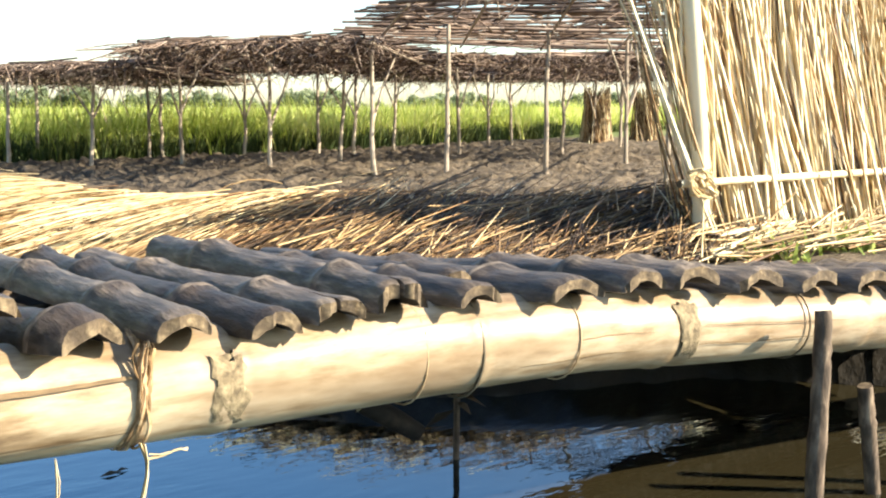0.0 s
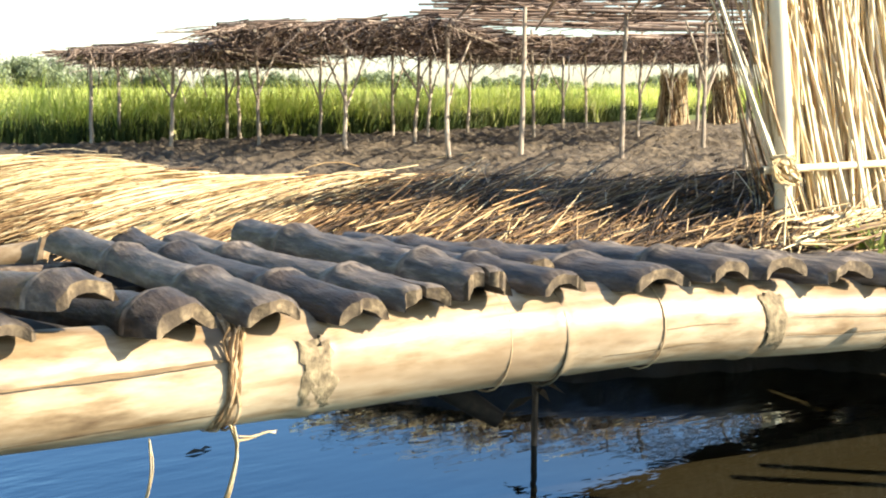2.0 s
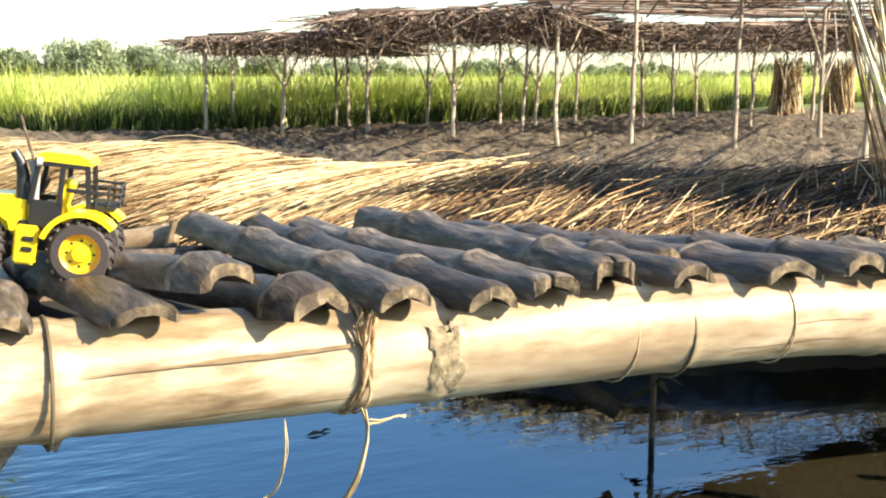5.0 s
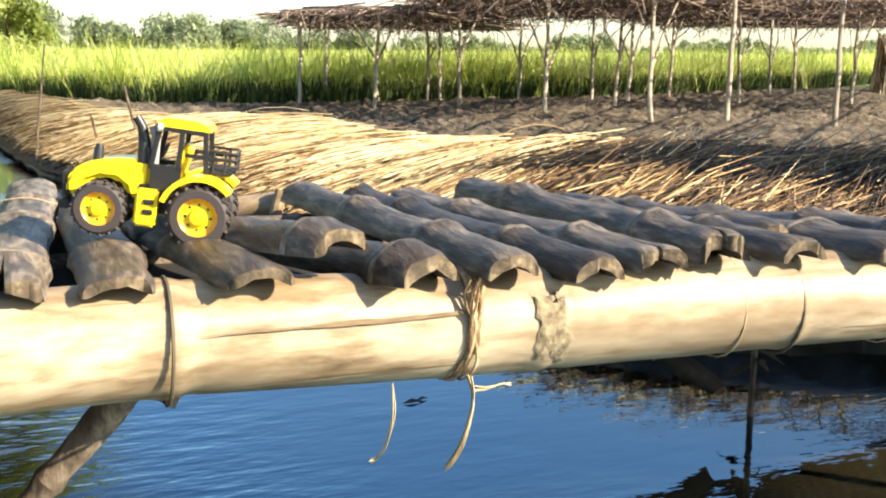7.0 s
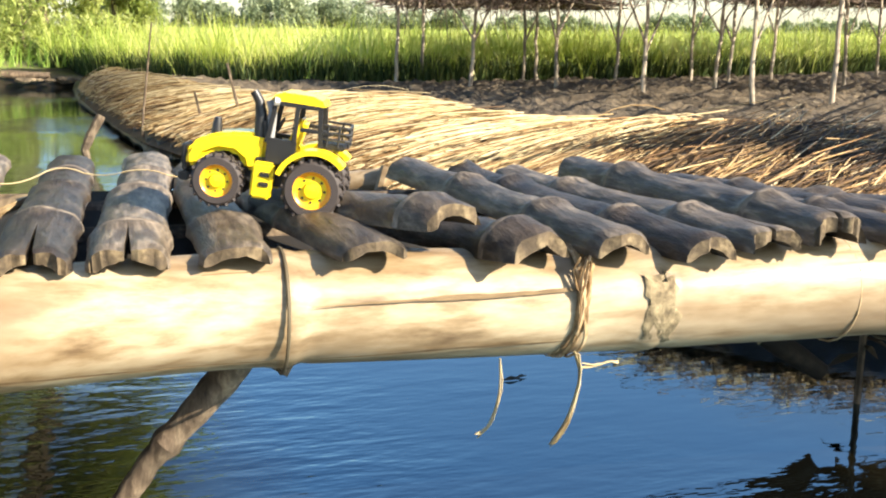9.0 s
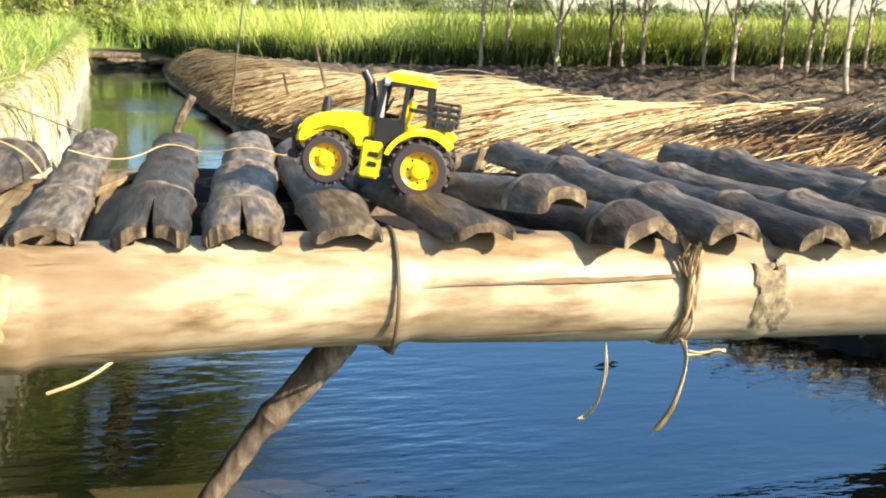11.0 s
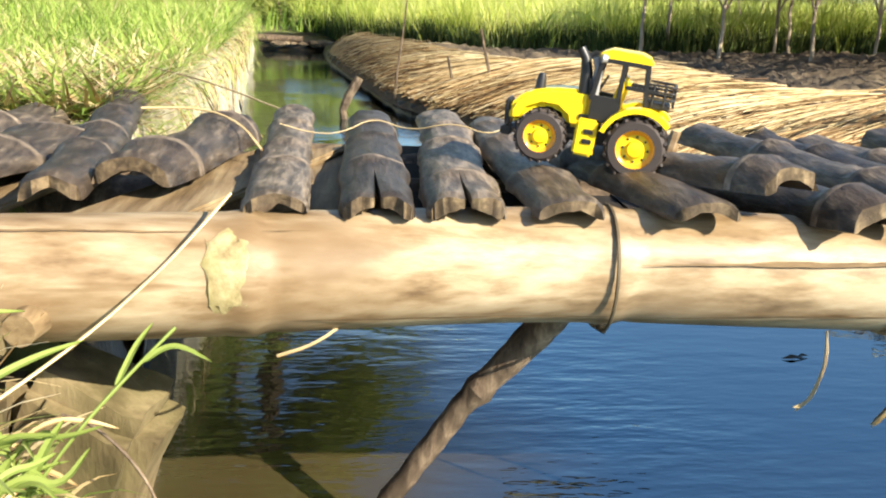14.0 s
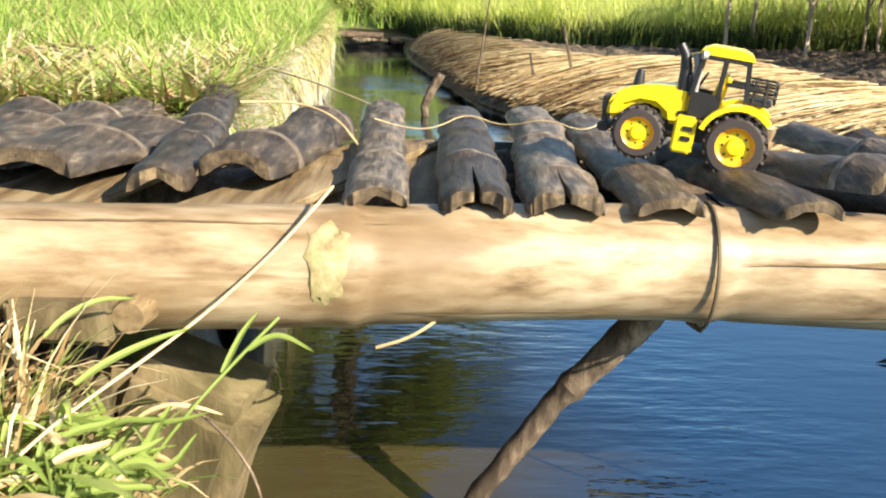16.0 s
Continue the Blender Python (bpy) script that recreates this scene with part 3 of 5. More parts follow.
SLATS = [
    dict(front=(-1.12, 1.16), far=(-1.00, 1.92), width=0.10, far_lift=-0.030),
    dict(front=(-0.90, 1.15), far=(-0.88, 1.93), width=0.12, far_lift=-0.030),
    dict(front=(-0.645, 1.165), far=(-0.585, 1.70), width=0.140, lift=0.006, rise=0.30, nodes=1, far_lift=-0.012),
    dict(front=(-0.76, 1.30), far=(-0.74, 1.96), width=0.12, lift=-0.012, far_lift=-0.028),
    dict(front=(-0.500, 1.135), far=(-0.635, 2.22), width=0.076, lift=-0.004, bend=0.01, nodes=3),
    dict(front=(-0.430, 1.19), far=(-0.372, 1.60), width=0.100, lift=0.008, rise=0.44, nodes=1, far_lift=0.012),
    dict(front=(-0.274, 1.075), far=(-0.303, 1.988), width=0.072, rise=0.48, nodes=3),
    dict(front=(-0.176, 1.07), far=(-0.17, 1.975), width=0.082, split=0.15, gap=0.002),
    dict(front=(-0.089, 1.07), far=(-0.045, 2.02), width=0.086, split=0.12, gap=0.002),
    dict(front=(0.014, 1.075), far=(0.04, 1.945), width=0.080, bend=-0.012),
    dict(front=(0.150, 1.075), far=(0.142, 1.96), width=0.086, bend=-0.050, nodes=2, rise=0.44, lift=0.003),
    dict(front=(0.233, 1.080), far=(0.105, 1.40), width=0.086, lift=0.034, far_lift=0.020, rise=0.40, nodes=1, bend=0.01),
    dict(front=(0.329, 1.075), far=(0.225, 1.37), width=0.086, lift=-0.002, rise=0.50, nodes=1),
    dict(front=(0.424, 1.075), far=(0.384, 1.835), width=0.080, rise=0.48, nodes=3),
    dict(front=(0.531, 1.075), far=(0.466, 1.795), width=0.079, lift=-0.008, rise=0.52, nodes=3),
    dict(front=(0.612, 1.075), far=(0.553, 1.77), width=0.080, rise=0.38, split=0.08, gap=0.002),
    dict(front=(0.695, 1.075), far=(0.690, 1.822), width=0.084, rise=0.58, lift=0.007, nodes=3, split=0.05, gap=0.002),
    dict(front=(0.811, 1.075), far=(0.775, 1.75), width=0.080, rise=0.46, lift=0.004),
    dict(front=(0.967, 1.075), far=(0.957, 1.725), width=0.118, nodes=3, rise=0.34),
    dict(front=(0.880, 1.22), far=(0.865, 1.79), width=0.070, lift=0.004),
    dict(front=(1.100, 1.075), far=(1.093, 1.68), width=0.092, rise=0.46, lift=0.004),
    dict(front=(1.200, 1.075), far=(1.200, 1.68), width=0.112, lift=0.006, nodes=3, rise=0.40),
    dict(front=(1.335, 1.070), far=(1.310, 1.68), width=0.134, rise=0.34),
    dict(front=(1.470, 1.060), far=(1.430, 1.67), width=0.134, rise=0.34, nodes=3),
    dict(front=(1.600, 1.050), far=(1.560, 1.67), width=0.134, rise=0.34),
    dict(front=(1.735, 1.045), far=(1.70, 1.66), width=0.134, rise=0.34),
    dict(front=(1.865, 1.035), far=(1.84, 1.66), width=0.134, rise=0.34),
    dict(front=(1.99, 1.03), far=(1.98, 1.66), width=0.134, rise=0.34),
    dict(front=(2.115, 1.02), far=(2.12, 1.65), width=0.134, rise=0.34),
    dict(front=(2.245, 1.01), far=(2.26, 1.64), width=0.134, rise=0.34),
    dict(front=(2.370, 1.00), far=(2.40, 1.64), width=0.134, rise=0.34),
]
for k, s in enumerate(SLATS):
    slat(seed=k + 20, **s)

# added lower layer of dark boards that closes the gaps: blocks sun, imitates shade
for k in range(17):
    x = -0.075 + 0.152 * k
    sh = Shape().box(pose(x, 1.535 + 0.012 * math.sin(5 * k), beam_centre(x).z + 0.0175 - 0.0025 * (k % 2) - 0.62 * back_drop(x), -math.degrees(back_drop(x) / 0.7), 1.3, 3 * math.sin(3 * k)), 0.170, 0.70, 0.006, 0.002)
    part("gap_blocker", sh, [SHADE_DARK], bridge, "" if k else "dark boards added below the slats to block sun through the gaps")

# board under the slats near the bank
sh = Shape().box(pose(-0.345, 1.37, 0.361, 0, -1.0, -17), 0.115, 0.60, 0.010, 0.003)
part("board", sh, [BOARD], bridge, "worn tan board lying under the slats")
sh = Shape().box(pose(-0.205, 1.40, 0.352, 0, 1.0, 2), 0.10, 0.52, 0.008, 0.003)
part("board", sh, [BOARD], bridge)
sh = Shape().box(pose(-0.61, 1.36, 0.355, 0, 1.0, -8), 0.14, 0.58, 0.010, 0.003)
part("board", sh, [BOARD], bridge)
# pale split cane resting past the slat ends
sh = Shape().tube([(0.10, 2.02, 0.300), (0.25, 1.985, 0.315), (0.36, 1.93, 0.330)], [0.022, 0.022, 0.024], 12, 0, 1)
part("cross_pole", sh, [BEAM, CUT], bridge, "pale bamboo cross pole with a sawn end")
sh = Shape().tube([(0.345, 1.90, 0.30), (0.362, 1.905, 0.36)], [0.012, 0.011], 8, 0, 1)
part("peg", sh, [BEAM, CUT], bridge)
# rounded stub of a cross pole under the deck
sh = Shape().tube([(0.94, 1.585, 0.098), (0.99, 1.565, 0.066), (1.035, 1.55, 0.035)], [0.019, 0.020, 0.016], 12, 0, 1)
part("cross_pole", sh, [SHADE_DARK, MOSS], bridge, "dark stub of a cross pole with a pale cut end")


def ring_at(x, name, thick, mat, lean=0.0, turns=1, loose=0.0015, label=""):
    c, pts = beam_centre(x), []
    for k in range(25 * turns):
        a = 2 * math.pi * k / 24
        r = BEAM_R * (1.012 + fullness(x) + (0.035 if min(abs(x - n) for n in BEAM_NODES) < 0.015 else 0)) + thick * 0.5 + loose
        pts.append(c + Vector((lean * math.cos(a) + 0.004 * k / 24 * (turns > 1), -r * math.sin(a), r * math.cos(a))))
    return part(name, Shape().tube(pts, thick, 6), [mat], bridge, label)


ring_at(0.061, "wire_tie", 0.0020, WIRE, 0.002, 1, label="thin dark wire round the beam")
ring_at(0.818, "wire_tie", 0.0020, WIRE, 0.003, 1)
ring_at(0.735, "wire_tie", 0.0012, FIBRE, 0.004)
ring_at(0.982, "wire_tie", 0.0012, FIBRE, 0.003)
ring_at(1.45, "wire_tie", 0.0016, WIRE, 0.004)


def fibre_bundle(name, lines, label, r=0.004, seed=1, n=9, spread_=0.006, mat=FIBRE):
    """A twisted bunch of torn fibre strips along a line."""
    q, first = random.Random(seed), None
    for k in range(n):
        off = Vector((q.gauss(0, spread_), q.gauss(0, spread_ * 0.5), 0))
        pts, ph = [], q.uniform(0, 6)
        for i, p in enumerate(lines):
            f = i / (len(lines) - 1)
            pts.append(Vector(p) + off * (0.6 + 0.8 * math.sin(ph + 4 * f)) + Vector((q.gauss(0, 0.0015), q.gauss(0, 0.001), q.gauss(0, 0.002))))
        pts = soft_line(pts, 1)
        sh = Shape().tube(pts, [r * q.uniform(0.4, 1.0)] * (len(pts) - 1) + [r * 0.2], 5, squash=0.5)
        ob = part("strand" if first else name, sh, [mat], first or bridge, "" if first else label)
        first = first or ob


c = beam_centre(0.40)
wrap = [(0.388 - 0.006 * a, c.y - (BEAM_R + 0.004) * math.sin(a), c.z + (BEAM_R + 0.004) * math.cos(a)) for a in np.linspace(-0.2, 3.2, 16)]
fibre_bundle("lashing", wrap, "frayed tan bark lashing round the beam", 0.0034, 3, 16, 0.0055)
fibre_bundle("lashing", [(0.387 - 0.012 * f, c.y - BEAM_R - 0.006, c.z + 0.06 - 0.07 * f) for f in np.linspace(0, 1, 6)], "", 0.004, 8, 5, 0.006)
fibre_bundle("lashing_tail", [(0.380, 1.092, 0.250), (0.386, 1.090, 0.225), (0.380, 1.092, 0.185), (0.372, 1.10, 0.160), (0.360, 1.105, 0.142)], "loose hanging end of the lashing", 0.0030, 5, 4, 0.002, STRAW)
fibre_bundle("lashing_tail", [(0.384, 1.090, 0.236), (0.402, 1.085, 0.238), (0.416, 1.082, 0.242), (0.426, 1.08, 0.239)], "", 0.0026, 6, 3, 0.002, STRAW)
fibre_bundle("string", [(0.291, 1.095, 0.250), (0.292, 1.092, 0.220), (0.291, 1.095, 0.198), (0.286, 1.10, 0.178), (0.281, 1.105, 0.165), (0.271, 1.11, 0.158)], "short frayed string hanging under the beam", 0.0022, 7, 3, 0.0012, STRAW)


def bark_patch(x0, x1, a0, a1, mat, seed, name, label):
    """A torn flake of sheath that clings to the beam."""
    q, vs, fs = random.Random(seed), [], []
    n, m = 10, 10
    for i in range(n + 1):
        for j in range(m + 1):
            u, v = i / n, j / m
            edge = min(u, 1 - u, v, 1 - v)
            x = x0 + (x1 - x0) * u + (0.012 * noise.noise(Vector((u * 3, v * 4, seed))) + q.uniform(-0.002, 0.002) if edge == 0 else 0)
            a = a0 + (a1 - a0) * v + (0.3 * noise.noise(Vector((u * 4, v * 3, seed + 9))) if edge == 0 else 0)
            cc = beam_centre(x)
            r = BEAM_R * (1.015 + fullness(x)) + (0.001 if edge == 0 else 0.0022 + 0.0014 * q.random())
            vs.append((x, cc.y - r * math.sin(a), cc.z + r * math.cos(a)))
    fs = [(i * (m + 1) + j, (i + 1) * (m + 1) + j, (i + 1) * (m + 1) + j + 1, i * (m + 1) + j + 1) for i in range(n) for j in range(m)]
    part(name, Shape().add(vs, fs), [mat], bridge, label)


bark_patch(-0.335, -0.292, 0.75, 1.95, MOSS, 4, "sheath_flake", "torn tan sheath flake on the beam")
bark_patch(0.459, 0.497, 1.0, 2.35, HUSK, 9, "sheath_flake", "dark mossy sheath remnant on the beam")
bark_patch(1.172, 1.212, 0.8, 2.2, HUSK, 10, "sheath_flake", "")


def crack(x0, x1, a0, a1, w_, seed):
    """A narrow split or stain line that follows the beam's grain."""
    q, vs = random.Random(seed), []
    n = max(6, int((x1 - x0) / 0.012))
    for i in range(n + 1):
        f = i / n
        x, a = x0 + (x1 - x0) * f, a0 + (a1 - a0) * f + 0.012 * math.sin(9 * f + seed) + q.gauss(0, 0.004)
        wd = 0.55 * w_ * (0.1 + math.sin(math.pi * f) ** 0.5) * q.uniform(0.75, 1.2)
        cc = beam_centre(x)
        r = BEAM_R * (1 + fullness(x)) + 0.0011
        for d in (-wd / r / 2, wd / r / 2):
            vs.append((x, cc.y - r * math.sin(a + d), cc.z + r * math.cos(a + d)))
    part("crack", Shape().add(vs, [(2 * i, 2 * i + 2, 2 * i + 3, 2 * i + 1) for i in range(n)]), [CRACK], bridge)


for k, (x0, x1, a0, a1, w_) in enumerate([(0.085, 0.385, 1.30, 1.22, 0.0045), (0.20, 0.39, 1.24, 1.19, 0.006), (-0.29, 0.06, 0.66, 0.60, 0.003), (-0.26, 0.06, 2.20, 2.26, 0.005),
                                          (0.09, 0.38, 2.32, 2.20, 0.006), (0.51, 0.80, 1.72, 1.66, 0.0025), (0.53, 0.78, 2.10, 2.02, 0.003), (0.56, 0.70, 1.28, 1.25, 0.0022), (0.85, 1.13, 1.55, 1.50, 0.0025), (0.88, 1.10, 2.0, 1.96, 0.003),
                                          (-0.62, -0.34, 0.62, 0.66, 0.004), (-0.60, -0.33, 2.05, 2.1, 0.007), (-0.58, -0.36, 1.5, 1.46, 0.003), (1.22, 1.55, 1.4, 1.42, 0.003), (1.20, 1.5, 1.9, 1.85, 0.004)]):
    crack(x0, x1, a0, a1, w_, 40 + k)
# long tie that runs over the slats
tie = [(-0.30, 1.56, 0.405), (-0.255, 1.56, 0.392), (-0.215, 1.565, 0.392), (-0.17, 1.60, 0.412), (-0.12, 1.57, 0.395), (-0.06, 1.55, 0.412), (-0.01, 1.55, 0.392), (0.035, 1.60, 0.410), (0.068, 1.66, 0.398)]
part("tie_strip", Shape().tube(soft_line(tie), 0.0019, 6, squash=0.45), [STRAW], bridge, "pale cane strip tied across the slats")
part("tie_strip", Shape().tube(soft_line([(-0.475, 1.50, 0.43), (-0.40, 1.52, 0.43), (-0.345, 1.48, 0.415), (-0.315, 1.44, 0.385)]), 0.0017, 6), [STRAW], bridge)
part("tie_strip", Shape().tube(soft_line([(-0.33, 1.62, 0.38), (-0.37, 1.56, 0.40), (-0.40, 1.46, 0.395)]), 0.0017, 6), [STRAW], bridge)
part("tie_strip", Shape().tube(soft_line([(-0.66, 2.6, 0.41), (-0.48, 2.3, 0.40), (-0.29, 2.0, 0.365)]), 0.0017, 6), [STRAW], bridge)


def crooked(name, pts, radii, mats, parent, label="", seed=1, knots=3, sides=12):
    """A rough stick: bumps and knots along a line."""
    q = random.Random(seed)
    pts = [Vector(p) for p in pts]
    out, rr = [], []
    for i in range(len(pts) - 1):
        for k in range(8):
            f = k / 8
            out.append(pts[i].lerp(pts[i + 1], f) + Vector((q.gauss(0, 0.0006), q.gauss(0, 0.0006), 0)))
            rr.append((radii[i] * (1 - f) + radii[i + 1] * f) * q.uniform(0.965, 1.035))
    out.append(pts[-1])
    rr.append(radii[-1])
    for _ in range(knots):
        rr[q.randrange(2, len(rr) - 2)] *= 1.13
    sh = Shape().tube(out, rr, sides, 0, 1)
    if parent is None:
        return sh
    return part(name, sh, mats, parent, label)


crooked("prop", [(0.035, 1.165, 0.268), (0.005, 1.20, 0.215), (-0.075, 1.222, 0.120), (-0.155, 1.24, 0.0), (-0.24, 1.25, -0.16)], [0.0185, 0.0185, 0.0135, 0.013, 0.0125], [STICK, CUT], bridge, "rough brown branch propping the beam from the water", 3, 4)
crooked("prop", [(0.075, 1.15, 0.262), (0.062, 1.15, 0.236)], [0.012, 0.010], [STICK, CUT], bridge, "", 5, 0)
crooked("support_post", [(1.41, 1.01, 0.295), (1.405, 1.005, 0.20), (1.392, 1.0, 0.06), (1.385, 1.0, -0.45)], [0.013, 0.0135, 0.014, 0.014], [STICK, CUT], bridge, "dark leaning stake lashed beside the beam", 8, 2)
crooked("support_post", [(1.585, 1.05, 0.145), (1.60, 1.05, 0.07), (1.70, 1.05, -0.45)], [0.0125, 0.013, 0.0135], [STICK, CUT], bridge, "", 9, 2)
crooked("support_post", [(1.70, 1.04, 0.165), (1.71, 1.04, 0.05), (1.72, 1.04, -0.45)], [0.013, 0.013, 0.013], [STICK, CUT], bridge, "", 10, 1)
crooked("support_post", [(1.40, 1.30, 0.225), (1.36, 1.26, 0.225), (1.33, 1.20, 0.215)], [0.016, 0.016, 0.015], [STICK, CUT], bridge, "", 11, 1)

def single_reeds(parent, a, b, radius, sag, mats, pick):
    for k in range(len(a)):
        m = (a[k] + b[k]) / 2 + sag[k]
        part("reed", Shape().tube(soft_line([a[k], m, b[k]], 1), [radius[k], radius[k] * 0.95, radius[k] * 0.9, radius[k] * 0.85, radius[k] * 0.75, radius[k] * 0.6], 5), [mats[int(pick[k])]], parent)


# ---- reed heap on the far bank ----
FOOT = [(2.75, 1.98), (2.28, 2.02), (1.74, 2.02), (1.27, 2.10), (0.98, 2.45), (0.80, 3.35), (0.66, 4.20), (0.37, 4.99), (0.20, 5.5), (0.06, 6.05), (-0.10, 7.2), (-0.24, 8.5), (-0.38, 10.0), (-0.42, 10.6)]
RIDGE = [(3.70, 2.88), (3.25, 3.02), (2.80, 3.22), (2.42, 3.48), (2.12, 3.80), (1.82, 4.20), (1.55, 4.60), (1.32, 5.10), (1.08, 5.72), (0.86, 6.30), (0.55, 7.15), (0.28, 8.2), (0.02, 9.6), (-0.08, 10.4)]


def heap_point(s, u):
    """s along the heap, u from the ridge (0) to the foot (1), negative u falls off behind the ridge."""
    r, f = lerp_line(RIDGE, s), lerp_line(FOOT, s)
    top = 0.215 - 0.02 * np.sin(9 * s) + 0.055 * np.clip((0.36 - s) / 0.15, 0, 1) + 0.02 * np.sin(23 * s + 1)
    xy = r + (f - r) * u[:, None]
    z = np.where(u >= 0, 0.02 + (top - 0.02) * np.cos(np.clip(u, 0, 1.0) * math.pi / 2) ** 0.75, top - (top - 0.05) * np.clip(-u / 0.35, 0, 1) ** 1.5)
    return np.c_[xy, np.maximum(z, ground_height(xy[:, 0], xy[:, 1]) + 0.015)]


def build_heap():
    heap = thing("reed_heap", "long sloping heap of dry straw-coloured reeds along the canal bank", "reed heap")
    ss, us = np.linspace(0, 1, 120), np.linspace(-0.4, 1.02, 24)
    S, U = np.meshgrid(ss, us)
    p = heap_point(S.ravel(), U.ravel())
    p[:, 2] -= 0.015 + 0.025 * S.ravel()
    idx = np.arange(len(p)).reshape(S.shape)
    f = np.stack([idx[:-1, :-1], idx[:-1, 1:], idx[1:, 1:], idx[1:, :-1]], -1).reshape(-1, 4)
    ob = new("heap_core", fast_mesh("heap_core", p, f, [UNDER]))
    ob.parent = heap
    n = 30000
    s = nrg.uniform(0.0, 1.0, n) ** 0.92
    s = np.where(nrg.random(n) < 0.72, np.round(s * 210) / 210 + nrg.normal(0, 0.0011, n), s)
    s = np.clip(s, 0, 1)
    u0 = np.where(nrg.random(n) < 0.5, nrg.uniform(-0.14, 0.35, n), nrg.uniform(0.1, 0.75, n))
    messy = np.clip((0.34 - s) / 0.34, 0, 1)
    span = nrg.uniform(0.30, 0.62, n)
    u1 = np.minimum(u0 + span * (1 - 0.4 * messy), 0.93 + nrg.normal(0, 0.035, n))
    slip = nrg.normal(0.027, 0.008, n) + messy * (0.045 + nrg.normal(0, 0.035, n))
    slip = slip * (1 - 0.65 * s)
    a, b = heap_point(s, u0), heap_point(np.clip(s - slip * -1.0, 0, 1), u1)
    lift = nrg.exponential(0.008, n)
    a[:, 2] += lift + 0.004
    b[:, 2] += lift * nrg.uniform(0.2, 1.6, n) + nrg.normal(0.004, 0.006, n)
    b[:, 2] = np.maximum(b[:, 2], ground_height(b[:, 0], b[:, 1]) + 0.01 + 0.03 * nrg.random(n))
    mid = heap_point(s, (u0 + u1) / 2)
    sag = np.zeros((n, 3))
    sag[:, 2] = mid[:, 2] + lift + 0.006 - (a[:, 2] + b[:, 2]) / 2
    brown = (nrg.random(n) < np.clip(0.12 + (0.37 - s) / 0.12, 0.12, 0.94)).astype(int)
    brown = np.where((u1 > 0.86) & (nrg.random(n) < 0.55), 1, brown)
    # near end: dark reeds grow commoner towards the foot
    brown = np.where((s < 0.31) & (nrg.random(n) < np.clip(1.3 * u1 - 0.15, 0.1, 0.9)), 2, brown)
    keep = (s > 0.30) | (nrg.random(n) < 0.45 + 1.8 * s)
    s, u0, u1, a, b, sag, brown = s[keep], u0[keep], u1[keep], a[keep], b[keep], sag[keep], brown[keep]
    n = len(s)
    near = np.flatnonzero((s < 0.62) & (s > 0.12) & (u0 > 0.0))[:160]
    a[near, 2] += 0.008
    b[near, 2] += 0.008
    single_reeds(heap, a[near], b[near], nrg.uniform(0.0022, 0.0036, len(near)), sag[near], [STRAW, STRAW_BROWN, DARK_REED], brown[near])
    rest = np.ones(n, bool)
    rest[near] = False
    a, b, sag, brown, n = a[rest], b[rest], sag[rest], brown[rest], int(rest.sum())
    me = stalks("reed_cover", a, b, nrg.uniform(0.0012, 0.0036, n), sag, [STRAW, STRAW_BROWN, DARK_REED], 4, 3, brown)
    ob = new("reed_cover", me)
    ob.parent = heap
    ob["kind"] = "stuff"
    n = 2000
    s, u = nrg.uniform(0.0, 0.29, n), nrg.uniform(0.12, 0.95, n)
    p = heap_point(s, u)
    th, ln = np.radians(nrg.normal(30, 14, n)), nrg.uniform(0.2, 0.5, n)
    d = np.c_[np.cos(th), np.sin(th)] * ln[:, None] / 2
    a, b = np.c_[p[:, :2] - d, p[:, 2]], np.c_[p[:, :2] + d, p[:, 2]]
    rise = nrg.exponential(0.018, n) + 0.008
    a[:, 2] += rise - 0.02 + nrg.normal(0, 0.015, n)
    b[:, 2] += rise + 0.03 + nrg.normal(0, 0.025, n)
    ob = new("stray_reeds", stalks("stray_reeds", a, b, nrg.uniform(0.0013, 0.0032, n), np.zeros((n, 3)), [STRAW, STRAW_BROWN, DARK_REED], 2, 4, nrg.choice([0, 1, 2], n, p=[0.10, 0.45, 0.45])))
    ob.parent = heap
    ob["kind"] = "stuff"


build_heap()

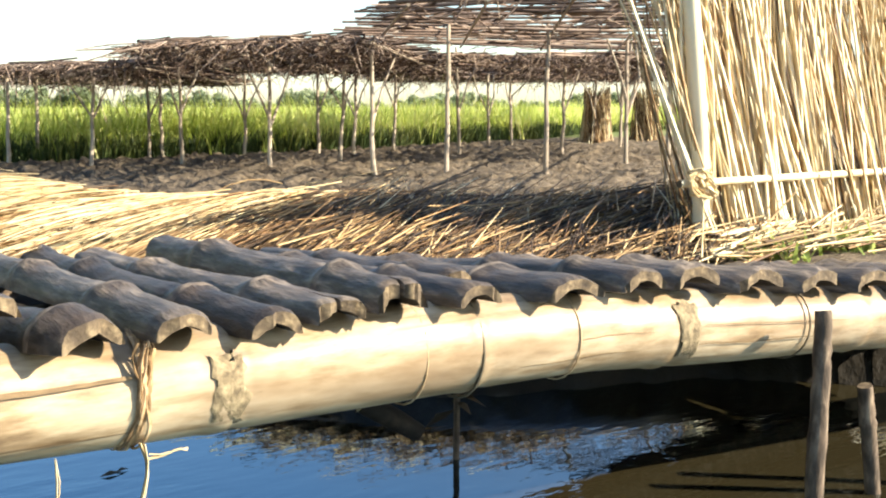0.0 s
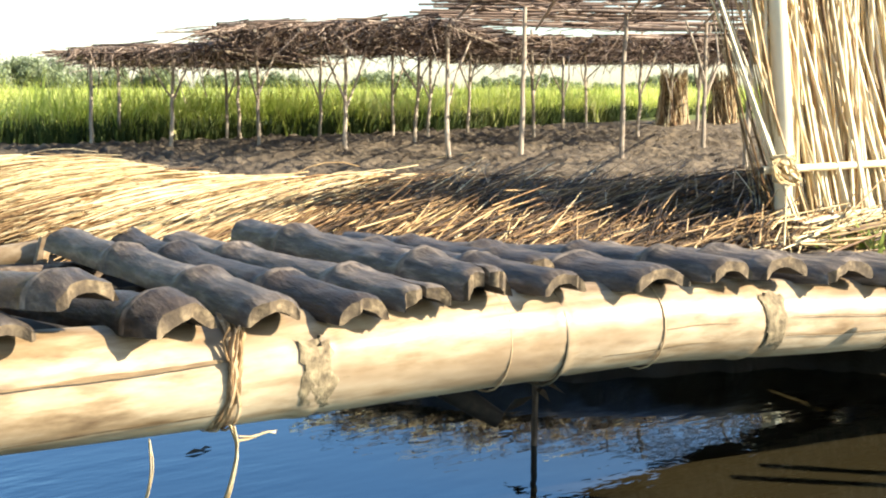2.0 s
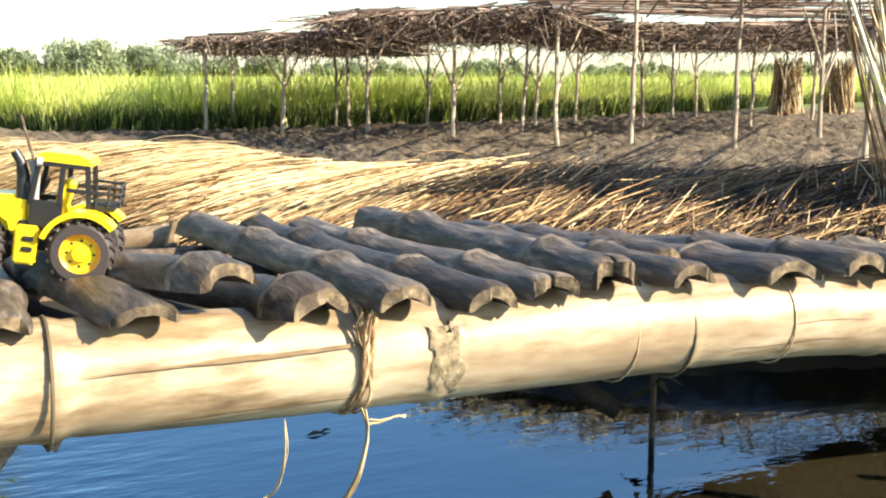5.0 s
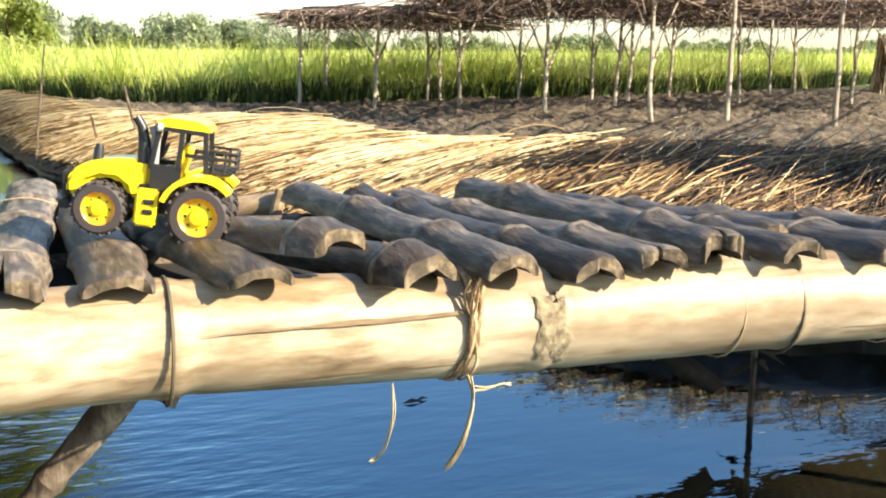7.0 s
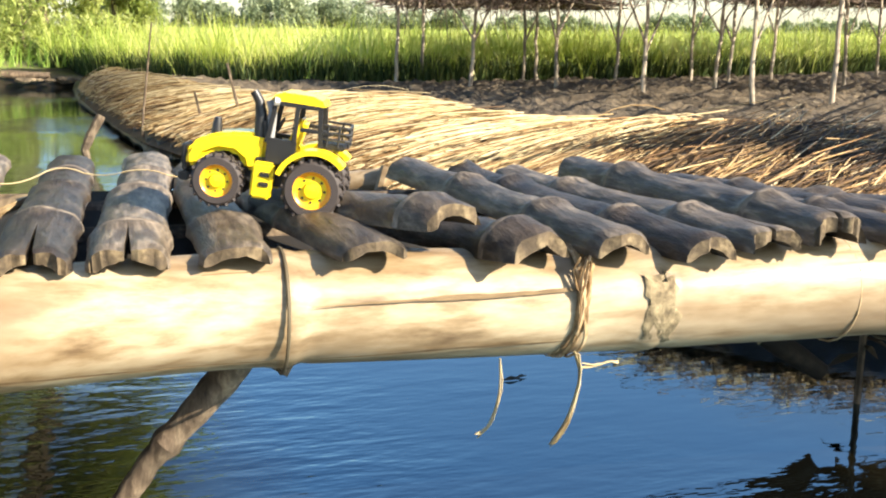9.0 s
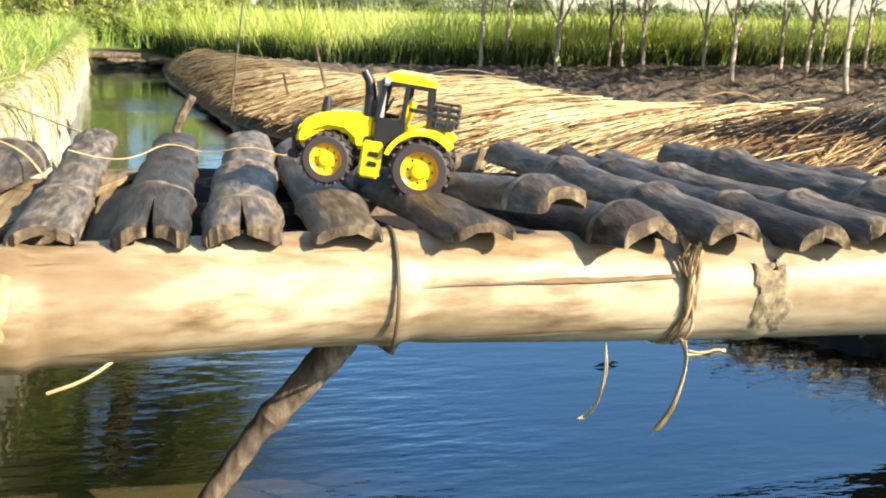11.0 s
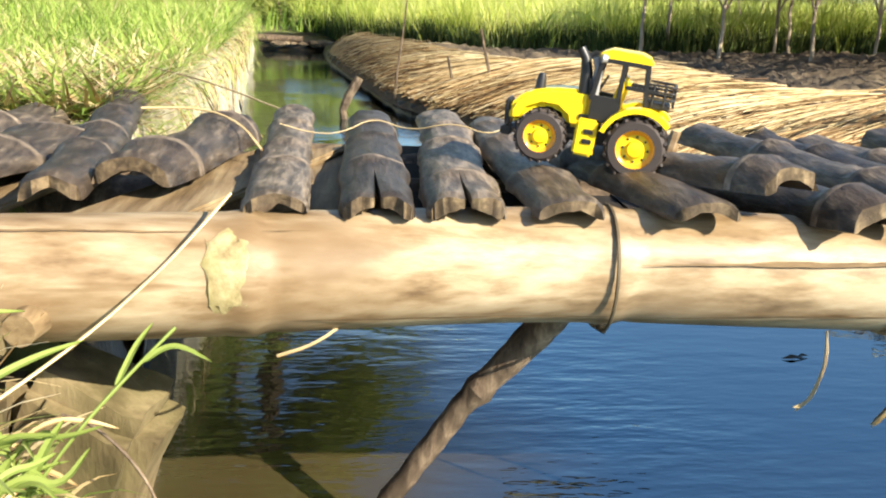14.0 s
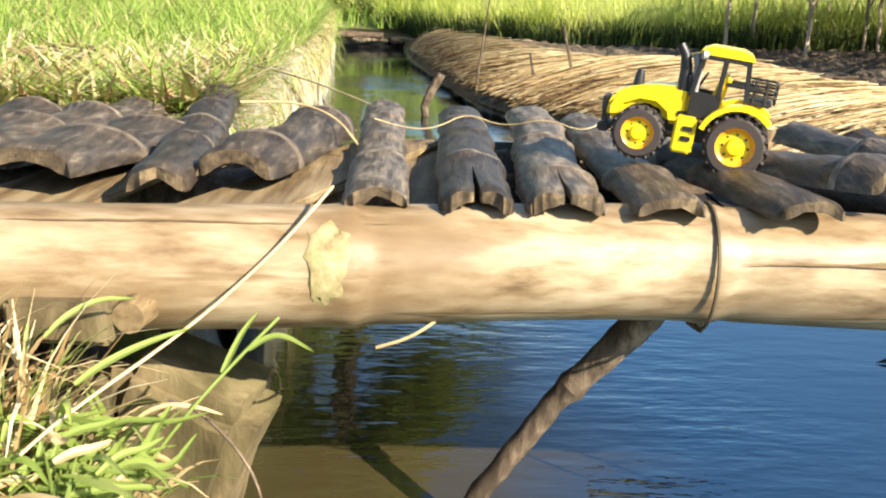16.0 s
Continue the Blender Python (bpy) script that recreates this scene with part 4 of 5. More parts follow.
# ---- standing reed screen at the right ----
def build_screen():
    scr = thing("reed_fence", "tall fence of upright dry reeds tied to a bamboo rail", "fence")
    n = 1150
    x = nrg.uniform(2.60, 4.9, n)
    y = 2.33 + nrg.normal(0, 0.022, n) + 0.03 * nrg.random(n)
    lean = nrg.normal(-0.10, 0.10, n) - 0.04 * np.clip((2.85 - x) / 0.25, 0, 1) * nrg.random(n)
    h = nrg.uniform(0.85, 1.12, n)
    a = np.c_[x, y - 0.03 + nrg.normal(0, 0.05, n), nrg.normal(0.165, 0.012, n)]
    b = np.c_[x + lean * h, y + 0.10 + nrg.normal(0, 0.05, n), 0.10 + h]
    sag = np.c_[nrg.normal(0, 0.032, n), nrg.normal(0, 0.018, n), np.zeros(n)]
    front = np.flatnonzero((x < 3.4) & (y < 2.36))[:140]
    a[front, 1] -= 0.03
    b[front, 1] -= 0.03
    single_reeds(scr, a[front], b[front], nrg.uniform(0.0035, 0.0070, len(front)), sag[front], [BRIGHT_REED, STRAW_BROWN], nrg.random(len(front)) < 0.15)
    rest = np.ones(n, bool)
    rest[front] = False
    a, b, sag, n = a[rest], b[rest], sag[rest], int(rest.sum())
    me = stalks("reed_cover", a, b, nrg.uniform(0.0020, 0.0062, n), sag, [BRIGHT_REED, STRAW_BROWN], 5, 4, (nrg.random(n) < 0.25).astype(int), 0.7)
    ob = new("reed_cover", me)
    ob.parent, ob["kind"] = scr, "stuff"
    pole = Shape().tube([(2.60, 2.31, 0.12), (2.57, 2.305, 0.5), (2.52, 2.31, 0.9), (2.48, 2.32, 1.28)], [0.026, 0.027, 0.026, 0.023], 14, 0, 1)
    part("fence_post", pole, [BRIGHT_REED, CUT], scr, "thick pale bamboo upright")
    part("rail", Shape().tube([(2.42, 2.245, 0.376), (2.8, 2.24, 0.378), (3.4, 2.24, 0.380), (4.9, 2.25, 0.385)], [0.0115, 0.012, 0.0125, 0.013], 12, 0, 1), [BRIGHT_REED, CUT], scr, "pale bamboo rail tied across the reeds")
    sh, q = Shape(), random.Random(4)
    for k in range(9):
        pts = [(2.50 + 0.05 * math.cos(t + k) + q.gauss(0, 0.012), 2.225 + q.gauss(0, 0.01), 0.375 + 0.045 * math.sin(t + k * 0.7)) for t in np.linspace(0, 4.5, 9)]
        sh.tube(pts, 0.004, 5)
    part("rail_tie", sh, [BRIGHT_REED], scr, "loose straw knot round the rail")
    m = 260
    x = nrg.uniform(2.25, 3.6, m)
    y0 = nrg.uniform(1.88, 2.25, m)
    ang = nrg.normal(0.12, 0.22, m)
    ln = nrg.uniform(0.25, 0.6, m)
    z = ground_height(x, y0) + 0.01 + nrg.random(m) * 0.06
    a = np.c_[x, y0, z]
    b = np.c_[x + np.cos(ang) * ln, y0 + np.sin(ang) * ln, z + nrg.normal(0.01, 0.03, m)]
    ob = new("loose_reeds", stalks("loose_reeds", a, b, nrg.uniform(0.002, 0.005, m), np.zeros((m, 3)), [STRAW, STRAW_BROWN], 2, 4, (nrg.random(m) < 0.25).astype(int)))
    tagged(ob, "fallen pale reeds scattered at the foot of the fence", "reeds", kind="stuff")


build_screen()

# ---- shade sheds ----
def forked_post(x, y, h, r, fork, seed, shed):
    q = random.Random(seed)
    g = float(ground_height(x, y))
    lean = (q.gauss(0, 0.03), q.gauss(0, 0.02))
    pts = [(x + lean[0] * f * h + q.gauss(0, 0.006), y + lean[1] * f * h, g - 0.03 + f * (h + 0.03)) for f in np.linspace(0, 1, 7)]
    sh = Shape().tube(pts, [r * (1.1 - 0.3 * i / 6) for i in range(7)], 8)
    post = part("post", sh, [POLE], shed)
    if fork:
        for k in range(fork):
            f = q.uniform(0.36, 0.55)
            d = (-1) ** k * q.uniform(0.28, 0.42) * h * 0.7
            b = Vector((x + lean[0] * f * h, y, g + f * h))
            sh = Shape().tube([b, b + Vector((d * 0.5, q.gauss(0, 0.05), h * (1 - f) * 0.48)), b + Vector((d, q.gauss(0, 0.1), h * (1 - f)))], [r * 0.6, r * 0.55, r * 0.45], 6)
            part("branch", sh, [POLE], post)


def roof_sheet(corners, z, rows, fill, seed, shed, thick=0.05, lattice=0):
    """A flat roof of laid sticks: long ones one way, cross rails the other, and scraps hanging from the edges."""
    q = np.random.default_rng(seed)
    A, B, C, D = [np.array(c, float) for c in corners]

    def at(u, v):
        u, v = u[:, None], v[:, None]
        return (A * (1 - u) + B * u) * (1 - v) + (D * (1 - u) + C * u) * v

    n = rows
    v = q.random(n)
    u0 = q.uniform(-0.06, 0.8, n)
    u1 = u0 + q.uniform(0.12, 0.45, n)
    a, b = at(u0, v), at(np.minimum(u1, 1.06), v + q.normal(0, 0.012, n))
    za = z + q.random(n) * thick + 0.02 * np.sin(u0 * 9 + seed)
    a, b = np.c_[a, za], np.c_[b, za + q.normal(0, 0.02, n)]
    m = fill
    u, w_ = q.random(m), q.random(m)
    c = at(u, w_)
    th = q.uniform(0, math.pi, m)
    ln = q.uniform(0.15, 0.5, m)
    c1 = np.c_[c, z + q.random(m) * thick]
    c2 = np.c_[c + np.c_[np.cos(th), np.sin(th)] * ln[:, None], z + q.random(m) * thick - q.exponential(0.03, m)]
    k = fill // 6
    e = q.integers(0, 2, k)
    h0 = at(q.random(k), np.where(e == 0, 0.0, 1.0) + q.normal(0, 0.02, k))
    d1 = np.c_[h0, np.full(k, z + 0.02)]
    d2 = np.c_[h0 + q.normal(0, 0.12, (k, 2)), z - q.exponential(0.07, k)]
    aa, bb = np.r_[a, c1, d1], np.r_[b, c2, d2]
    t = len(aa)
    sag = np.zeros((t, 3))
    sag[:, 2] = q.normal(0, 0.01, t)
    r = np.r_[q.uniform(0.006, 0.013, n), q.uniform(0.003, 0.008, m), q.uniform(0.003, 0.006, k)]
    ob = new("thatch", stalks("thatch", aa, bb, r, sag, [THATCH], 2, 4))
    ob.parent, ob["kind"] = shed, "stuff"
    ts = np.linspace(0.02, 0.98, 6)
    for i in ts:
        p0, p1 = at(np.array([i]), np.array([-0.02]))[0], at(np.array([i]), np.array([1.02]))[0]
        part("roof_rail", Shape().tube([(*p0, z - 0.015), (*((p0 + p1) / 2), z - 0.02), (*p1, z - 0.015)], 0.010, 6), [POLE], shed)
    for i in range(lattice):
        v = (i + 0.5 * (i % 2) * 0.3) / (lattice - 1)
        p0, p1 = at(np.array([-0.05 - 0.02 * (i % 3)]), np.array([v]))[0], at(np.array([1.03]), np.array([v]))[0]
        part("batten", Shape().tube([(*p0, z + 0.012), (*((p0 + p1) / 2), z + 0.004 + 0.008 * (i % 2)), (*p1, z + 0.012)], 0.009, 6), [THATCH], shed)


SHEDS = [
    ([(2.05, 9.2), (2.75, 7.6), (5.9, 12.6), (3.8, 14.5)], 0.89, 420, 2200, [(2.30, 9.60, 0), (2.60, 9.83, 0), (2.81, 9.04, 2), (3.39, 8.53, 2), (3.68, 10.06, 1), (3.79, 9.99, 0), (4.66, 10.09, 2)]),
    ([(2.62, 7.45), (3.55, 5.75), (7.6, 10.6), (5.0, 12.4)], 1.00, 520, 3200, [(3.80, 7.76, 2), (4.10, 6.72, 1), (5.57, 10.24, 1), (6.22, 9.78, 2), (4.9, 8.6, 2), (5.4, 9.2, 2)]),
    ([(3.25, 5.05), (4.3, 2.75), (9.3, 7.6), (4.95, 8.25)], 1.15, 110, 260, [(4.42, 6.27, 0), (5.10, 6.01, 0), (6.97, 7.12, 2), (5.14, 4.88, 0), (6.57, 6.70, 2), (6.41, 8.86, 2), (7.24, 8.28, 1)]),
    ([(4.7, 7.8), (7.6, 6.6), (13.0, 12.0), (9.4, 15.2)], 1.01, 520, 4200, [(7.98, 10.45, 2), (8.55, 10.72, 2), (10.39, 11.24, 2), (8.9, 9.2, 2), (9.6, 9.9, 1)]),
]
for k, (corners, z, rows, fill, posts) in enumerate(SHEDS):
    shed = thing("shade_shed", "low shade shed of bare poles roofed with dry brown stalks", "shed", "shade sheds on the plot")
    roof_sheet(corners, z, rows, fill, 50 + k, shed, lattice=14 if k == 2 else 0)
    for j, (x, y, fork) in enumerate(posts):
        forked_post(x, y, z - float(ground_height(x, y)) + 0.03, 0.0165, fork, 100 * k + j, shed)


def stook(x, y, seed):
    q = np.random.default_rng(seed)
    n = 260
    a0, a1 = q.uniform(0, 6.28, n), q.uniform(0, 6.28, n)
    g = 0.1
    a = np.c_[x + 0.30 * np.cos(a0) * q.random(n), y + 0.22 * np.sin(a0), np.full(n, g)]
    b = np.c_[x + 0.20 * np.cos(a1), y + 0.15 * np.sin(a1), g + q.uniform(0.5, 0.78, n)]
    ob = new("reed_stook", stalks("reed_stook", a, b, q.uniform(0.006, 0.014, n), np.zeros((n, 3)), [STRAW, STRAW_BROWN], 2, 4, (q.random(n) < 0.45).astype(int)))
    tagged(ob, "upright bundle of brown reeds standing on the soil", "reed bundle", "reed bundles on the plot")


stook(10.55, 11.35, 5)
stook(11.40, 11.25, 6)

# ---- rice field ----
def rice_front(x):
    return np.interp(x, [-0.6, 0.3, 1.0, 2.4, 4.0, 6.5, 9.5, 13, 40], [13.2, 11.0, 10.2, 9.8, 10.3, 11.0, 12.4, 14, 24])


def build_rice():
    n = 52000
    x = nrg.uniform(-0.8, 26, n)
    depth = np.where(nrg.random(n) < 0.55, nrg.exponential(0.9, n), nrg.uniform(0, 16, n))
    y = rice_front(x) + depth + nrg.normal(0, 0.08, n)
    hills = 6500
    hill = nrg.integers(0, hills, n)
    x = x[:hills][hill] + nrg.normal(0, 0.035, n)
    y = y[:hills][hill] + nrg.normal(0, 0.035, n)
    h = nrg.uniform(0.36, 0.60, n) * nrg.uniform(0.8, 1.25, hills)[hill]
    base = np.c_[x, y, np.full(n, 0.08)]
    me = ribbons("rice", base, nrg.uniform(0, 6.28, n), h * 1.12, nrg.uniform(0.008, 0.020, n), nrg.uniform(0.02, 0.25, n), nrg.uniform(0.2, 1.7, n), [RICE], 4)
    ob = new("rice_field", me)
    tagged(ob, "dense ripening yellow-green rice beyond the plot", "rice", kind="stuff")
    # dark stems stand in for the shaded foot of the front row
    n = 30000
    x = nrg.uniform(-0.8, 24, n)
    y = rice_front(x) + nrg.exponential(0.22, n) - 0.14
    me = ribbons("stems", np.c_[x, y, np.full(n, 0.06)], nrg.uniform(0, 6.28, n), nrg.uniform(0.16, 0.36, n), nrg.uniform(0.010, 0.022, n), nrg.uniform(0.0, 0.2, n), nrg.uniform(0.0, 0.7, n), [RICE_SHADE], 2)
    tagged(new("rice_foot_shade", me), "sheathed stems coloured dark green as shade along the rice field's edge", "rice", kind="stuff")
    n = 26000
    y = 12 + 90 * nrg.random(n) ** 1.7
    x = -6 + (y * 1.35 + 14) * nrg.random(n)
    keep = y > rice_front(x) + 6
    x, y = x[keep], y[keep]
    n = len(x)
    sc = np.clip(y / 18, 1, 5)
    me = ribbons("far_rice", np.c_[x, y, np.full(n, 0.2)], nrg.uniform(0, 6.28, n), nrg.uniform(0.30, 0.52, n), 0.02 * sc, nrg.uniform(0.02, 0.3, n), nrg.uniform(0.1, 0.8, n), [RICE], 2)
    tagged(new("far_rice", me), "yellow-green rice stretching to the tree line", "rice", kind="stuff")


build_rice()

# ---- trees and bushes ----
def leaf_cloud(name, centres, radii, count, size, mat, seed):
    """Small leaf blades gathered in many clumps."""
    q = np.random.default_rng(seed)
    k = q.integers(0, len(centres), count)
    d = q.normal(0, 1, (count, 3))
    d /= np.linalg.norm(d, axis=1)[:, None]
    rr = q.random(count) ** 0.4
    p = np.asarray(centres)[k] + d * (np.asarray(radii)[k] * rr)[:, None] * [1, 1, 0.8]
    s = size * q.uniform(0.5, 1.5, count)
    return ribbons(name, p, q.uniform(0, 6.28, count), s, s * 0.45, q.uniform(0.2, 2.2, count), q.uniform(0.2, 1.0, count), [mat], 2)


def tree(x, y, height, width, leaves, size, seed, mat=TREE, name="tree", label="leafy green tree beyond the rice", low=0.1):
    q = random.Random(seed)
    t = thing(name, label, name, "trees behind the field")
    pts = [(x + q.gauss(0, 0.04) * height * f, y, 0.1 + f * height * 0.8) for f in (0, 0.25, 0.5, 0.75, 1)]
    sh = Shape().tube(pts, [0.035 * height * (1.1 - f) for f in (0, 0.25, 0.5, 0.75, 1)], 8)
    part("trunk", sh, [STICK], t)
    cs, rs = [], []
    for k in range(30):
        a, f = q.uniform(0, 6.28), q.uniform(low, 0.95)
        r = width * 0.5 * (1 - 0.6 * abs(f - 0.45)) * q.uniform(0.3, 1.0)
        c = Vector((x + r * math.cos(a), y + r * math.sin(a), 0.1 + height * f))
        cs.append(c)
        rs.append(min(width * q.uniform(0.10, 0.22), height * 0.45))
        b = Vector(pts[1 + int(f * 3)])
        sh = Shape().tube([b, b.lerp(c, 0.6) + Vector((0, 0, -0.03 * height)), c], [0.012 * height, 0.008 * height, 0.003 * height], 5)
        if k < 6:
            part("limb", sh, [STICK], t)
    ob = new("crown", leaf_cloud("crown", cs, rs, leaves, size, mat, seed))
    ob.parent = t


for k, (x, y, h, w_) in enumerate([(14, 182, 4.4, 11), (25, 180, 5.0, 15), (37, 184, 4.4, 16), (52, 185, 3.0, 18), (2, 176, 5.4, 15), (72, 182, 2.6, 20), (98, 180, 3.0, 20), (128, 178, 2.6, 24), (160, 168, 2.8, 24)]):
    tree(x, y, h, w_, 9000, 0.65, 200 + k)
for k, (x, y, h, w_) in enumerate([(-2.2, 25, 16, 6.0), (-8.5, 27, 19, 8), (-15, 24, 17, 9), (-5.2, 31, 21, 8), (-22, 22, 17, 10)]):
    tree(x, y, h, w_, 26000, 0.30, 240 + k, BUSH, "bamboo_clump", "tall feathery green bamboo clump past the canal end", 0.02 if k else 0.36)
for k, (x, y, h, w_) in enumerate([(-3.2, 22, 2.6, 2.4), (-1.3, 22.5, 2.8, 2.3), (0.05, 24, 2.4, 1.7), (-5.6, 21, 2.8, 3.0), (-2.2, 19.5, 1.7, 1.6)]):
    tree(x, y, h, w_, 9000, 0.10, 280 + k, BUSH, "shrub", "light green leafy shrub beyond the canal end", 0.05)
for k, (x, y, h, w_) in enumerate([(-1.15, 14.8, 0.8, 1.1), (-0.45, 13.9, 0.62, 0.8), (0.1, 14.6, 0.6, 0.9), (-2.2, 15.6, 0.9, 1.4)]):
    tree(x, y, h, w_, 2200, 0.07, 260 + k, BUSH, "bush", "dark green bush at the canal end", 0.02)
cs, rs, q = [], [], random.Random(3)
for k in range(150):
    cs.append((-60 + 260 * k / 150 + q.uniform(-2, 2), 210 + q.uniform(-8, 8), 0.4 + q.random() * 0.9))
    rs.append(q.uniform(0.6, 1.5))
tagged(new("far_woods", leaf_cloud("far_woods", cs, rs, 42000, 0.75, TREE, 77)), "hazy green line of far trees", "woods", kind="stuff")

# ---- left bank: wall, grass, stalks ----
def build_bank_wall():
    bank = thing("canal_wall", "pale crumbling earth and rubble canal edge with dry roots", "canal wall", kind="structure")
    ys = np.arange(1.75, 12.4, 0.11)
    sh = Shape()
    zs = np.linspace(-0.12, 0.345, 10)
    for y in ys:
        for z in zs:
            x = float(shore(LEFT, y)) + 0.015 + 0.035 * noise.noise(Vector((y * 3.1, z * 6, 0.2))) + 0.02 * noise.noise(Vector((y * 11, z * 16, 4.2))) - 0.03 * z / 0.345
            sh.v.append((x, y, z))
    for i in range(len(ys)):
        y = ys[i]
        sh.v.append((float(shore(LEFT, y)) - 0.22, y, 0.36))
    m = len(zs)
    for i in range(len(ys) - 1):
        for j in range(m - 1):
            sh.f.append((i * m + j, i * m + j + 1, (i + 1) * m + j + 1, (i + 1) * m + j))
        k = len(ys) * m
        sh.f.append((i * m + m - 1, k + i, k + i + 1, (i + 1) * m + m - 1))
    sh.m = [0] * len(sh.f)
    part("wall_face", sh, [WALLM], bank)
    n = 200
    y = nrg.uniform(2.35, 11.5, n)
    a = np.c_[shore(LEFT, y) - 0.05 + nrg.normal(0, 0.03, n), y, 0.35 + nrg.random(n) * 0.03]
    b = np.c_[shore(LEFT, y) + 0.02 + nrg.random(n) * 0.04, y + nrg.normal(0, 0.08, n), 0.36 - nrg.uniform(0.03, 0.26, n)]
    sag = np.c_[np.full(n, 0.03), np.zeros(n), np.full(n, 0.03)]
    ob = new("hanging_straw", stalks("hanging_straw", a, b, nrg.uniform(0.0012, 0.0026, n), sag, [STRAW, STRAW_BROWN], 3, 3, (nrg.random(n) < 0.4).astype(int)))
    ob.parent, ob["kind"] = bank, "stuff"


build_bank_wall()


def build_grass():
    n = 62000
    y = 2.05 + 11 * nrg.random(n) ** 1.5
    x = shore(LEFT, y) - 0.03 - nrg.exponential(0.75, n)
    h = nrg.uniform(0.07, 0.22, n) * np.clip(0.55 + (y - 2) * 0.16, 0.5, 1.35)
    base = np.c_[x, y, ground_height(x, y) - 0.01]
    me = ribbons("grass", base, nrg.uniform(0, 6.28, n), h, nrg.uniform(0.003, 0.0075, n), nrg.uniform(0.1, 1.2, n), nrg.uniform(0.6, 2.6, n), [GRASS, STRAW], 3, (nrg.random(n) < np.clip(0.36 - (y - 2) * 0.12, 0.06, 0.36)).astype(int))
    tagged(new("bank_grass", me), "bright green grass mixed with dry straw on the bank", "grass", kind="stuff")
    n = 9000
    y = 12.7 + 22 * nrg.random(n) ** 1.4
    x = -14 + 15 * nrg.random(n)
    me = ribbons("far_grass", np.c_[x, y, np.full(n, 0.15)], nrg.uniform(0, 6.28, n), nrg.uniform(0.1, 0.4, n), nrg.uniform(0.012, 0.03, n), nrg.uniform(0, 0.6, n), nrg.uniform(0.2, 1.2, n), [GRASS], 2)
    tagged(new("far_grass", me), "rough green grass past the canal end", "grass", kind="stuff")
    n = 9000
    y = 2.02 + nrg.exponential(0.45, n)
    x = shore(LEFT, y) - 0.02 - nrg.exponential(0.6, n)
    me = ribbons("matted_straw", np.c_[x, y, ground_height(x, y) + 0.05 * nrg.random(n)], nrg.uniform(0, 6.28, n), nrg.uniform(0.06, 0.2, n), nrg.uniform(0.003, 0.009, n), nrg.uniform(0.9, 1.5, n), nrg.uniform(0.1, 0.6, n), [STRAW, GRASS, BRIGHT_REED], 3, nrg.choice([0, 1, 2], n, p=[0.3, 0.5, 0.2]))
    tagged(new("matted_straw", me), "flattened dry grass matted beside the bridge end", "grass", kind="stuff")
    n = 170
    y = nrg.normal(2.85, 0.10, n)
    x = nrg.uniform(-1.30, -1.05, n)
    a = np.c_[x - 0.16, y + 0.16 + 0.2 * nrg.random(n), 0.355 + nrg.random(n) * 0.05]
    b = np.c_[x + 0.26, y - 0.08 + nrg.normal(0, 0.05, n), 0.345 + nrg.random(n) * 0.04]
    ob = new("stalk_bundle", stalks("stalk_bundle", a, b, nrg.uniform(0.002, 0.005, n), np.zeros((n, 3)), [STRAW, STRAW_BROWN], 2, 4, (nrg.random(n) < 0.4).astype(int)))
    tagged(ob, "loose bundle of dry stalks lying on the grass", "reeds", kind="stuff")


build_grass()

# far end of the canal: a log and lumps of earth
log = crooked("", [(-1.75, 12.55, 0.10), (-1.2, 12.5, 0.085), (-0.75, 12.45, 0.075)], [0.045, 0.04, 0.035], None, None, seed=21)
lone("fallen_log", log, [STICK, CUT], "pale fallen log at the canal's end", "log")


def lump(x, y, z, r, seed, mat, name, label, flat=0.7, category="stone"):
    bm = bmesh.new()
    bmesh.ops.create_icosphere(bm, subdivisions=3, radius=r)
    for v in bm.verts:
        p = v.co / r + Vector((seed * 3.1, 0, 0))
        v.co *= 1 + 0.30 * noise.noise(p * 1.4) + 0.14 * noise.noise(p * 4)
        v.co.z *= flat
        v.co += Vector((x, y, z))
    bm.verts.index_update()
    sh = Shape().add([v.co for v in bm.verts], [[v.index for v in f.verts] for f in bm.faces])
    bm.free()
    return lone(name, sh, [mat], label, category)


for k in range(9):
    lump(-1.0 + 0.085 * k + rng.uniform(-0.03, 0.03), 12.45 + rng.uniform(-0.1, 0.1), 0.03, rng.uniform(0.05, 0.10), k, SOIL, "earth_clod", "dark lump of earth at the water's edge", flat=0.4, category="earth")

# stakes in the canal
def stake(pts, r, seed, label="thin grey stake standing in the canal"):
    lone("stake", crooked("", pts, r, None, None, seed=seed, knots=1, sides=7), [STICK, CUT], label, "stake")


stake([(0.02, 6.3, -0.25), (0.045, 6.3, 0.10), (0.11, 6.3, 0.62)], [0.008, 0.007, 0.004], 31)
stake([(0.34, 5.9, -0.2), (0.335, 5.9, 0.10), (0.30, 5.9, 0.27)], [0.008, 0.0075, 0.006], 32)
stake([(0.52, 5.75, 0.05), (0.50, 5.75, 0.22), (0.455, 5.75, 0.42)], [0.009, 0.008, 0.007], 33, "thin pale stake leaning out of the reed heap")
stake([(-0.22, 5.7, -0.2), (-0.25, 5.7, 0.0), (-0.22, 5.7, 0.07), (-0.165, 5.7, 0.165)], [0.022, 0.020, 0.024, 0.022], 34, "broken pale stump leaning out of the water")

